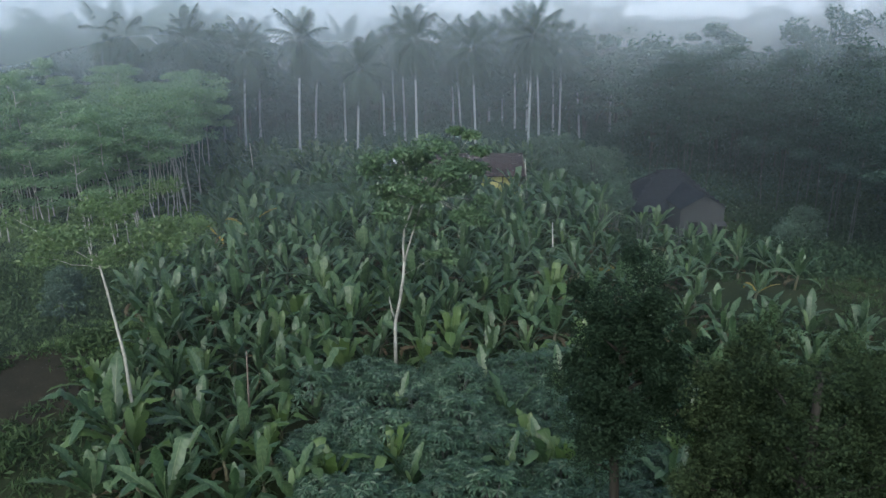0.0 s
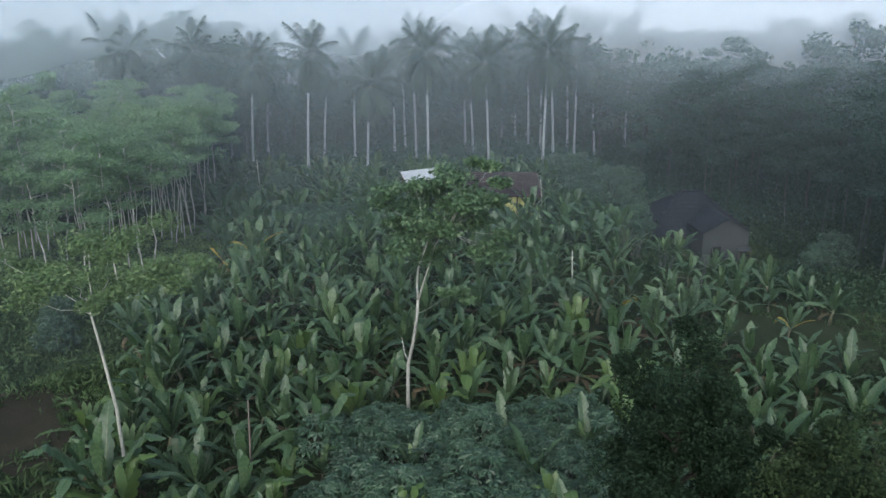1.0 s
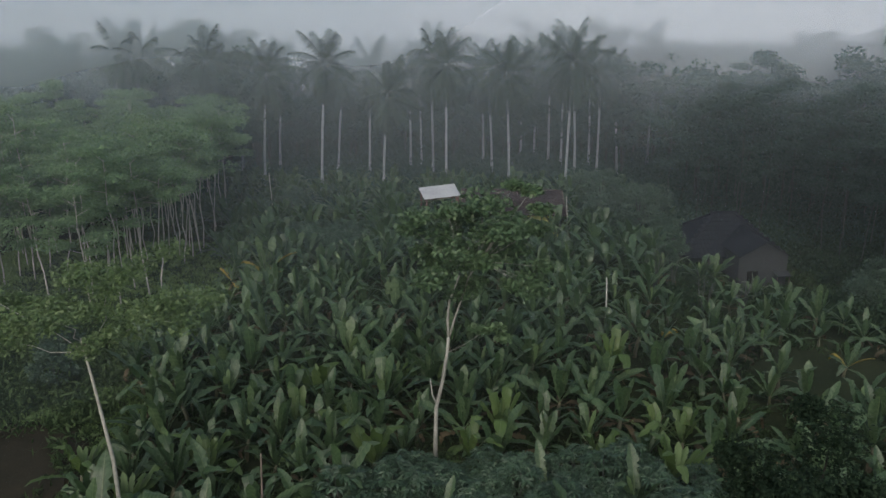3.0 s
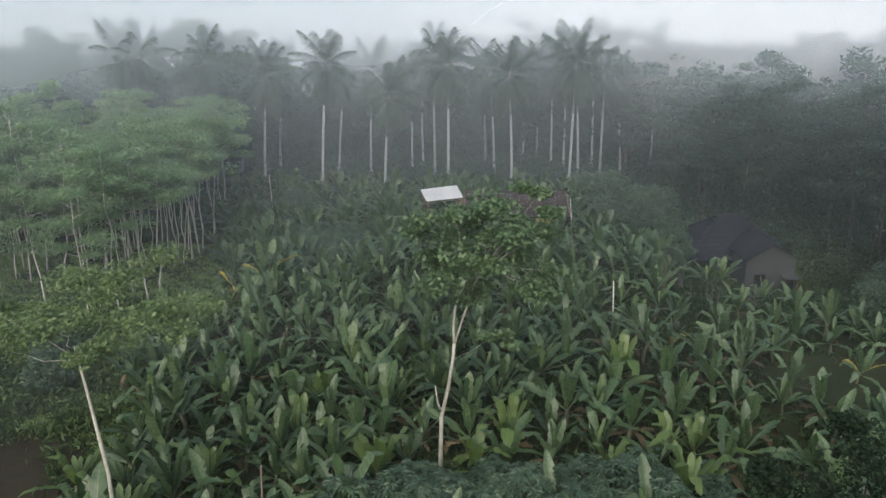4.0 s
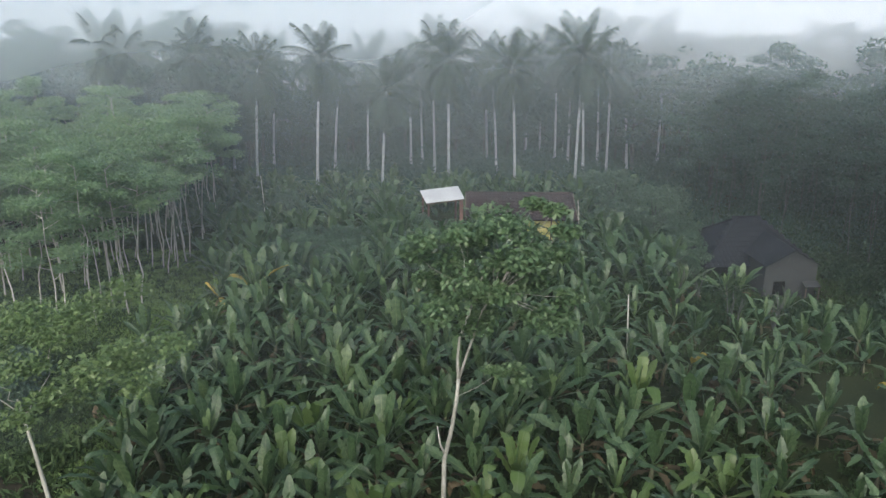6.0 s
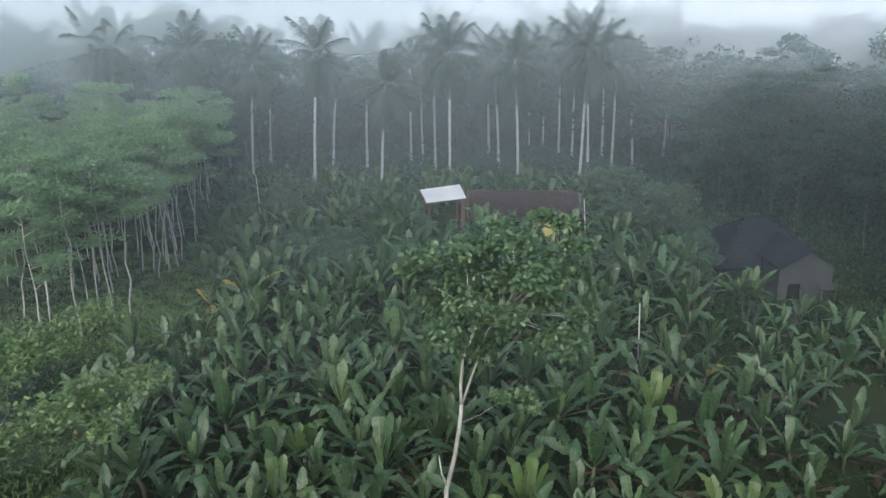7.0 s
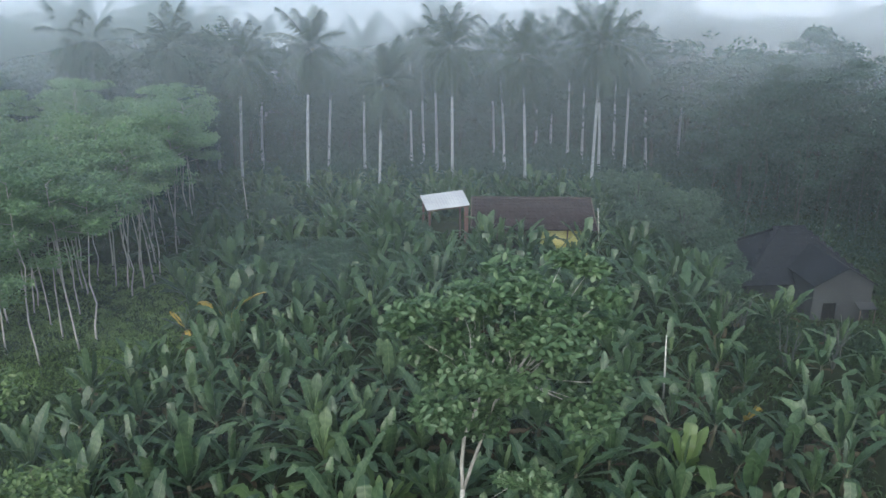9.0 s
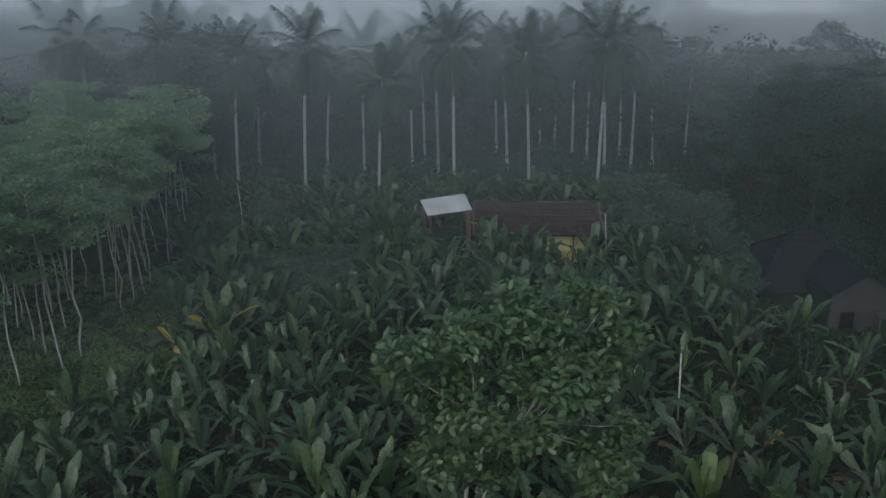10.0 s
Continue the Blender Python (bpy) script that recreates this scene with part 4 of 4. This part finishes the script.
def bare_tree():
    """The leaning pale tree with a thin yellow-green crown."""
    r = rng(510)
    trunk = [(-12.85, 30.0, -0.3), (-12.93, 30.0, 2.0), (-12.98, 30.05, 4.4), (-13.28, 30.0, 7.3), (-13.5, 30.0, 8.9)]
    limbs, cl, cr = [], [], []
    for k in range(30):
        an = k * 2.4
        u = (k + 0.5) / 30
        rad = 3.3 * math.sqrt(u)
        c = Vector((-13.5 + rad * math.cos(an) * 1.15, 31.3 + 0.9 * rad * math.sin(an), 9.7 + r.uniform(-0.9, 1.1)))
        cl.append(c)
        cr.append(r.uniform(0.6, 1.0))
        if k % 5 == 0:
            u = 0.7 + 0.3 * (k % 4) / 3
            limbs.append((wavy(Vector((-13.2, 30.0, 7.0)).lerp(Vector((-13.5, 30.0, 8.8)), u), c, 4, 0.28, r), [0.018, 0.015, 0.012, 0.009, 0.005]))
    tree("leaning_tree", "leaning pale-barked tree with a thin yellowish-green crown", "tree", "", 510, trunk, [0.085, 0.078, 0.070, 0.050, 0.028], limbs, cl, cr, 300, YELLOWISH, (0.16, 0.085), SLIM_BARK, 0.45, 0.15)


def dark_tree(seed, x, y, top_z, rx, low, leaf, label):
    """A dense tree with several lobes of unequal height and sprays that stick out."""
    r = rng(seed)
    trunk = wavy((x, y, -0.3), (x, y, top_z - 1.6), 6, 0.15, r)
    limbs, cl, cr = [], [], []
    lobes = [(k * 2.4 + r.uniform(-0.5, 0.5), rx * r.uniform(0.25, 0.75), top_z - r.uniform(0.3, 2.6)) for k in range(9)]
    for an, q, high in lobes:
        base = Vector((x + q * math.cos(an), y + q * math.sin(an), 0))
        lobe_low = low + r.uniform(0.0, 1.2)
        for k in range(8):
            u = (k + r.random()) / 8
            w = rx * 0.42 * math.sin(math.pi * (0.2 + 0.78 * u)) ** 0.7 * r.uniform(0.3, 1.1)
            a2 = r.uniform(0, 6.28)
            c = base + Vector((w * math.cos(a2), w * math.sin(a2), lobe_low + (high - lobe_low) * u))
            cl.append(c)
            cr.append(r.uniform(0.3, 0.8))
            if k % 3 == 0:
                limbs.append((wavy((x, y, c.z - 0.9), c, 3, 0.12, r), [0.045, 0.035, 0.022, 0.010]))
                tip = c + Vector((0.5 * math.cos(an + a2), 0.5 * math.sin(an + a2), r.uniform(0.2, 0.7)))
                cl.append(tip)
                cr.append(r.uniform(0.18, 0.35))
    tree("dense_tree", label, "tree", "", seed, trunk, [0.2 - 0.12 * i / 6 for i in range(7)], limbs, cl, cr, 520, leaf, (0.11, 0.055), SHADED_BARK, 0.8, 0.3)


broad_tree()
bare_tree()
dark_tree(520, 4.8, 18.6, 12.7, 2.1, 7.3, DARK_LEAF, "dense dark small-leaved tree rising beside the cassava plot")
dark_tree(540, 7.4, 16.9, 11.6, 1.8, 4.5, OLIVE_LEAF, "dense olive-brown small-leaved tree between two larger ones")
dark_tree(550, 10.4, 16.4, 11.6, 2.2, 4.0, OLIVE_LEAF, "dense olive-green small-leaved tree at the end of the row")
dark_tree(530, 8.0, 15.0, 12.9, 3.1, 4.0, OLIVE_LEAF, "dense olive-brown small-leaved tree beside a darker one")


# ---------------------------------------------------------------- buildings
def slab(bm, a, b, c, d, thick):
    """A roof plane through four corners, with thickness below."""
    n = (Vector(b) - Vector(a)).cross(Vector(d) - Vector(a)).normalized()
    if n.z < 0:
        n = -n
    top = [bm.verts.new(Vector(p)) for p in (a, b, c, d)]
    low = [bm.verts.new(Vector(p) - n * thick) for p in (a, b, c, d)]
    bm.faces.new(top)
    bm.faces.new(low[::-1])
    for i in range(4):
        j = (i + 1) % 4
        bm.faces.new((top[i], low[i], low[j], top[j]))
    bmesh.ops.recalc_face_normals(bm, faces=bm.faces)


def build_shed():
    top = empty("open_shed", -3.6, 78.4, ground_z(-3.6, 78.4), "small open shed with a tilted pale zinc roof on posts", "shed")
    z0 = ground_z(-3.6, 78.4)
    bl, br, fr, fl = Vector((-5.57, 79.5, 2.85)), Vector((-2.23, 80.6, 3.04)), Vector((-1.63, 78.6, 2.37)), Vector((-4.90, 77.5, 2.22))
    o = Vector((-3.6, 78.4, z0))
    sheets = 4
    for k in range(sheets):
        a, b = k / sheets, (k + 1) / sheets + 0.02
        lift = Vector((0, 0, 0.012 * (k % 2)))
        verts, faces = [], []
        m = 8
        for i in range(m + 1):
            u = a + (min(b, 1.0) - a) * i / m
            w = Vector((0, 0, 0.018 * (i % 2)))
            verts += [fl.lerp(fr, u) - o + lift + w, bl.lerp(br, u) - o + lift + w]
        for i in range(m):
            faces.append((2 * i, 2 * i + 2, 2 * i + 3, 2 * i + 1))
        n = len(verts)
        verts += [v - Vector((0, 0, 0.02)) for v in verts]
        faces += [tuple(q + n for q in f[::-1]) for f in faces]
        faces += [(2 * i, 2 * i + n, 2 * i + 2 + n, 2 * i + 2) for i in range(m)] + [(2 * i + 1, 2 * i + 3, 2 * i + 3 + n, 2 * i + 1 + n) for i in range(m)]
        hang(new("roof_sheet", mesh_from("roof_sheet", verts, faces, ZINC)), top, "pale corrugated zinc sheet")
    for c in (bl, br, fr, fl):
        bm = bmesh.new()
        x, y = (c.x * 0.86 - 3.6 * 0.14), (c.y * 0.9 + 78.4 * 0.1)
        w = 0.16 if c is fr else 0.08
        box(bm, x - o.x - w, y - o.y - w, -0.2, x - o.x + w, y - o.y + w, c.z - z0 - 0.12, bevel=0.015)
        part("post", bm, RED_POST, top, "reddish-brown post")
    for a, b in ((fl, fr), (bl, br)):
        v, f = tube([a - o - Vector((0, 0, 0.07)), b - o - Vector((0, 0, 0.07))], [0.05, 0.05], 4)
        hang(new("beam", mesh_from("beam", v, f, OLD_WOOD)), top)


def tile_rows(parent, a, b, c, d, rows, cols, material, name="roof_tile", thick=0.03):
    """Overlapping courses of tiles on the plane a-b (eave) to d-c (ridge)."""
    a, b, c, d = (Vector(p) for p in (a, b, c, d))
    up = (b - a).cross(d - a).normalized()
    if up.z < 0:
        up = -up
    ln, hh = (b - a).length / cols, (d - a).length / rows
    verts = [(-ln * 0.5, -hh * 0.08, 0.030), (-ln * 0.2, -hh * 0.08, 0.052), (ln * 0.2, -hh * 0.08, 0.052), (ln * 0.5, -hh * 0.08, 0.030),
             (-ln * 0.5, hh, 0.0), (-ln * 0.2, hh, 0.02), (ln * 0.2, hh, 0.02), (ln * 0.5, hh, 0.0)]
    n = len(verts)
    verts += [(x, y, z - thick) for x, y, z in verts]
    faces = [(0, 1, 5, 4), (1, 2, 6, 5), (2, 3, 7, 6), (n, n + 4, n + 5, n + 1), (n + 1, n + 5, n + 6, n + 2), (n + 2, n + 6, n + 7, n + 3), (0, n, n + 1, 1), (1, n + 1, n + 2, 2), (2, n + 2, n + 3, 3)]
    me = mesh_from(name, verts, faces, material)
    rr = rng(rows * 31 + cols)
    for j in range(rows):
        for i in range(cols):
            u, v = (i + 0.5) / cols, j / rows
            p = a.lerp(b, u).lerp(d.lerp(c, u), v)
            xa = (b - a).lerp(c - d, v).normalized()
            ya = up.cross(xa)
            m = Matrix((xa, ya, up)).transposed().to_4x4()
            m.translation = p + up * (0.035 + rr.uniform(0, 0.008))
            ob = hang(new(name, me), parent)
            ob.matrix_basis = m @ pose(0, 0, 0, 0, 0, rr.uniform(-1.2, 1.2))


def build_yellow_house():
    z0 = ground_z(4, 78)
    top = empty("yellow_house", 0, 0, 0, "low house with weathered red-brown tile roof and yellow wall", "house")
    x0, x1, yf, yr, yb, ze, zr = -1.5, 7.75, 75.4, 79.4, 83.4, 1.40, 2.70
    bm = bmesh.new()
    slab(bm, (x0, yf, ze), (x1, yf, ze), (x1, yr, zr), (x0, yr, zr), 0.06)
    slab(bm, (x0, yb, ze), (x1, yb, ze), (x1, yr, zr), (x0, yr, zr), 0.06)
    roof = part("roof", bm, TILE_RED, top)
    tile_rows(roof, (x0, yf, ze), (x1, yf, ze), (x1, yr, zr), (x0, yr, zr), 9, 26, TILE_RED)
    v, f = tube([(x0 - 0.05, yr, zr + 0.05), (x1 + 0.05, yr, zr + 0.05)], [0.12, 0.12], 8)
    hang(new("ridge_cap", mesh_from("ridge_cap", v, f, TILE_RED)), top)
    for x in (x0 - 0.02, x1 + 0.02):
        for y in (yf, yb):
            v, f = tube([(x, y, ze), (x, yr, zr + 0.04)], [0.07, 0.07], 4)
            hang(new("bargeboard", mesh_from("bargeboard", v, f, OLD_WOOD)), top)
    bm = bmesh.new()
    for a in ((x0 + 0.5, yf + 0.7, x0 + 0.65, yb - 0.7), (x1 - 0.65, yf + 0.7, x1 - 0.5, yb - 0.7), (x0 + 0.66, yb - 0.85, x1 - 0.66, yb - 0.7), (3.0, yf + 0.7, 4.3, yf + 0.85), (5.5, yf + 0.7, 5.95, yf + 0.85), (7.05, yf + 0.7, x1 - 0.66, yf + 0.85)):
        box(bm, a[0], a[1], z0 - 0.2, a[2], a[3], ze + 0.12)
    box(bm, 4.305, yf + 0.7, z0 - 0.2, 5.495, yf + 0.85, z0 + 0.9)
    box(bm, 5.955, yf + 0.7, z0 - 0.2, 7.045, yf + 0.85, z0 + 0.9)
    part("wall", bm, YELLOW_WALL, top, "yellow painted wall")
    # dark boards added to stand for the unlit left part of the front
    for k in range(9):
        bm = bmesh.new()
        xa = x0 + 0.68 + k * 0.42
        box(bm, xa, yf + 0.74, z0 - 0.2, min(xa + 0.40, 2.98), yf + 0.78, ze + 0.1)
        part("board", bm, OLD_WOOD, top, "added dark board standing for the unlit front")
    for xa, xb in ((4.3, 5.5), (5.95, 7.05)):
        bm = bmesh.new()
        box(bm, xa + 0.01, yf + 0.76, z0 + 0.91, xb - 0.01, yf + 0.80, ze + 0.1)
        part("shutter", bm, YELLOW_WALL, top, "pale yellow board panel")
    for xa in (x0 + 0.5, 2.6, 5.6, x1 - 0.5):
        bm = bmesh.new()
        box(bm, xa - 0.05, yf + 0.12, z0 - 0.1, xa + 0.05, yf + 0.22, ze - 0.02, bevel=0.01)
        part("veranda_post", bm, OLD_WOOD, top)


def build_grey_house():
    """A hip-roofed house with a lower plastered front wing, standing on lower ground."""
    top = empty("grey_house", label="plastered house with a dark grey tiled hip roof", category="house")
    top.matrix_basis = pose(21.9, 68.0, 0.0, 0, 0, 6)
    zb = -3.4
    # main block behind the wing: eaves, hips and a short ridge
    x0, x1, y0, y1, ze, zr = -4.9, 4.0, 2.4, 9.6, -0.7, 2.2
    ra, rb = (-0.9, 6.0, zr), (0.5, 6.0, zr)
    bm = bmesh.new()
    slab(bm, (x0, y0, ze), (x1, y0, ze), rb, ra, 0.07)
    slab(bm, (x0, y1, ze), (x1, y1, ze), rb, ra, 0.07)
    for a, b, c in (((x0, y0, ze), (x0, y1, ze), ra), ((x1, y0, ze), (x1, y1, ze), rb)):
        vs = [bm.verts.new(p) for p in (a, b, c)]
        bm.faces.new(vs)
    bmesh.ops.recalc_face_normals(bm, faces=bm.faces)
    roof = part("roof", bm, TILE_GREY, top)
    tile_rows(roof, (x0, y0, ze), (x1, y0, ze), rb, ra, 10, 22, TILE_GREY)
    for line in ((ra, rb), ((x0, y0, ze), ra), ((x1, y0, ze), rb), ((x0, y1, ze), ra)):
        v, f = tube([Vector(p) + Vector((0, 0, 0.07)) for p in line], [0.09, 0.09], 6)
        hang(new("ridge_cap", mesh_from("ridge_cap", v, f, TILE_GREY)), top)
    bm = bmesh.new()
    for b in ((x0 + 0.6, y0 + 0.6, x1 - 0.6, y0 + 0.75), (x0 + 0.6, y1 - 0.75, x1 - 0.6, y1 - 0.6), (x0 + 0.6, y0 + 0.76, x0 + 0.75, y1 - 0.76), (x1 - 0.75, y0 + 0.76, x1 - 0.6, y1 - 0.76)):
        box(bm, b[0], b[1], zb, b[2], b[3], ze + 0.1)
    part("wall", bm, SHADED_PLASTER, top, "bare plaster wall darkened for forest shade")
    # front wing: gable wall with a window opening
    hw, cx, we, wr = 2.0, 0.8, 0.25, 1.4
    wx0, wx1, wz0, wz1 = cx - 1.25, cx - 0.35, -2.3, -1.1
    bm = bmesh.new()
    for a0, b0, a1, b1 in ((cx - hw, zb, wx0, we), (wx1, zb, cx + hw, we), (wx0, zb, wx1, wz0), (wx0, wz1, wx1, we)):
        box(bm, a0, 0.0, b0, a1, 0.15, b1)
    vs = [bm.verts.new(p) for p in ((cx - hw, 0, we), (cx + hw, 0, we), (cx, 0, wr - 0.08), (cx - hw, 0.15, we), (cx + hw, 0.15, we), (cx, 0.15, wr - 0.08))]
    for q in ((0, 1, 2), (5, 4, 3), (0, 3, 4, 1), (1, 4, 5, 2), (2, 5, 3, 0)):
        bm.faces.new([vs[i] for i in q])
    box(bm, cx - hw, 0.16, zb, cx - hw + 0.15, 2.9, we)
    box(bm, cx + hw - 0.15, 0.16, zb, cx + hw, 2.9, we)
    part("wing_wall", bm, SHADED_PLASTER, top, "bare plaster gable wall darkened for forest shade")
    bm = bmesh.new()
    for sgn in (-1, 1):
        ex = cx + sgn * (hw + 0.15)
        ez = we - 0.15 * (wr - we) / hw
        slab(bm, (ex, -0.25, ez), (ex, 5.3, ez), (cx, 5.3, wr), (cx, -0.25, wr), 0.06)
    part("wing_roof", bm, TILE_GREY, top)
    win = empty("window")
    win.parent = top
    bm = bmesh.new()
    for a0, b0, a1, b1 in ((wx0 + 0.003, wz0 + 0.003, wx0 + 0.07, wz1 - 0.003), (wx1 - 0.07, wz0 + 0.003, wx1 - 0.003, wz1 - 0.003), (wx0 + 0.07, wz0 + 0.003, wx1 - 0.07, wz0 + 0.07), (wx0 + 0.07, wz1 - 0.07, wx1 - 0.07, wz1 - 0.003)):
        box(bm, a0, -0.03, b0, a1, 0.08, b1)
    part("window_frame", bm, DARK_ROOM, win)
    # near-black panel: the darkness of the room behind is put into its colour
    bm = bmesh.new()
    box(bm, wx0 + 0.07, 0.04, wz0 + 0.07, wx1 - 0.07, 0.06, wz1 - 0.07)
    part("shutter", bm, DARK_ROOM, win, "black panel standing for the dark room behind the window")
    bm = bmesh.new()
    slab(bm, (cx + 0.9, -0.7, -1.35), (cx + hw + 0.1, -0.7, -1.35), (cx + hw + 0.1, -0.02, -1.1), (cx + 0.9, -0.02, -1.1), 0.05)
    part("awning", bm, SHADED_PLASTER, top, "short grey sheet awning")
    for x in (cx + 1.0, cx + hw):
        v, f = tube([(x, -0.62, zb - 0.2), (x, -0.62, -1.36)], [0.05, 0.05], 6)
        hang(new("awning_post", mesh_from("awning_post", v, f, OLD_WOOD)), top)


build_shed()
build_yellow_house()
build_grey_house()


# ---------------------------------------------------------------- poles and undergrowth
def pole(x, y, h, lean, label, bark=None):
    v, f = tube([(x, y, ground_z(x, y) - 0.2), (x + lean * 0.5, y, h * 0.5), (x + lean, y, h)], [0.055, 0.045, 0.03], 7)
    tagged(new("dead_tree", mesh_from("dead_tree", v, f, bark or SLIM_BARK, True)), label, "dead tree")


pole(7.7, 53.2, 3.3, -0.15, "thin pale dead stem standing among bananas")
pole(7.95, 75.1, 3.2, -0.3, "pale weathered stem standing at the house corner")
pole(-19.8, 81.3, 3.7, -0.2, "thin pale bare stem standing before the palms")
pole(-8.35, 31.0, 4.2, 0.15, "thin weathered dead stem beside the cassava plot", OLD_WOOD)


def bare_shrub(seed, x, y, h):
    """A leafless twiggy shrub."""
    r = rng(seed)
    top = empty("bare_shrub", x, y, ground_z(x, y), "leafless twiggy shrub with pale brown stems", "shrub", "bare shrubs before the house")
    for k in range(5):
        an, out = k * 1.3 + r.uniform(-0.3, 0.3), r.uniform(0.3, 0.8)
        tip = Vector((out * math.cos(an), out * math.sin(an), h * r.uniform(0.75, 1.1)))
        main = wavy((0, 0, -0.1), tip, 5, 0.12, r)
        pieces = [tube(main, [0.05, 0.045, 0.04, 0.032, 0.024, 0.012], 5)]
        for q in range(4):
            b = main[2 + q % 3]
            e2 = b + Vector((r.uniform(-0.4, 0.4), r.uniform(-0.4, 0.4), r.uniform(0.3, 0.8)))
            pieces.append(tube([b, e2], [0.022, 0.008], 4))
        v, f = join(pieces)
        hang(new("stem", mesh_from("stem", v, f, DARK_BARK)), top)


for k, (x, y, h) in enumerate(((12.0, 59.5, 3.2), (13.2, 59.6, 3.0), (14.6, 56.5, 2.6), (17.6, 57.5, 2.4))):
    bare_shrub(700 + k, x, y, h)


def undergrowth(name, label, count, inside, x0, x1, y0, y1, zlow, zhigh, leaf, size, seed):
    g = np.random.default_rng(seed)
    pts = []
    while len(pts) < count:
        x, y = g.uniform(x0, x1), g.uniform(y0, y1)
        if inside(x, y):
            k = g.integers(8, 24)
            h = zlow + (zhigh - zlow) * g.uniform() ** 1.5
            w = 0.35 + 0.35 * h
            q = g.normal(0, 0.5, (k, 3)) * (w, w, h * 0.45)
            q[:, 2] = np.abs(q[:, 2]) + 0.05 + h * 0.3 * g.uniform(0, 1, k)
            pts.extend(q + (x, y, ground_z(x, y)))
    tagged(new(name, leaves_mesh(name, pts[:count], size[0], size[1], leaf, seed, -0.75, 0.45, 0.9)), label, "undergrowth", kind="stuff")


undergrowth("weeds", "low tangled weeds between the plants", 130000, lambda x, y: not dark_gap(x, y) and not (-6.8 < x < 8 and y < 36) and math.hypot((x + 21) / 4.4, (y - 35) / 5.6) > 0.55 and not (-5.9 < x < 8.4 and 75.5 < y < 84), -34, 32, 20, 88, 0.15, 0.9, WEED, (0.46, 0.10), 601)
undergrowth("undergrowth", "dense dark shrubs under the palms and forest", 150000, lambda x, y: y > 80 + 4 * smooth01(-2, -8, x) * smooth01(-30, -22, x) and not (-6.0 < x < 9.0 and y < 85.5), -60, 60, 78, 128, 0.5, 4.2, FOREST, (0.60, 0.20), 602)
undergrowth("forest_shrubs", "dark shrubs along the forest edge", 80000, lambda x, y: (x > 15.0 + 0.45 * max(0.0, 70 - y) or (x > 11.5 and 56 < y < 66 and math.sin(1.7 * x + 0.6 * y) > -0.2)) and not dark_gap(x, y) and not (16.5 < x < 28 and 64.5 < y < 79), 12, 50, 50, 92, 0.5, 2.2, SHRUB, (0.36, 0.18), 603)
undergrowth("left_shrubs", "green shrubs along the plantation edge", 30000, lambda x, y: x < -17.5 - 0.2 * (y - 36) * (y > 36) and math.hypot((x + 21) / 4.6, (y - 35) / 5.8) > 0.85, -42, -15, 28, 52, 0.4, 1.8, WEED, (0.6, 0.13), 604)
undergrowth("grass", "low damp green grass along the plantation edge", 120000, lambda x, y: x < -16.5 - 0.10 * max(0.0, y - 44) - 0.9 * max(0.0, 42 - y) * 0.2 and math.hypot((x + 21) / 4.6, (y - 35) / 5.8) > 0.9, -38, -15, 34, 72, 0.05, 0.35, GRASS, (0.40, 0.07), 605)
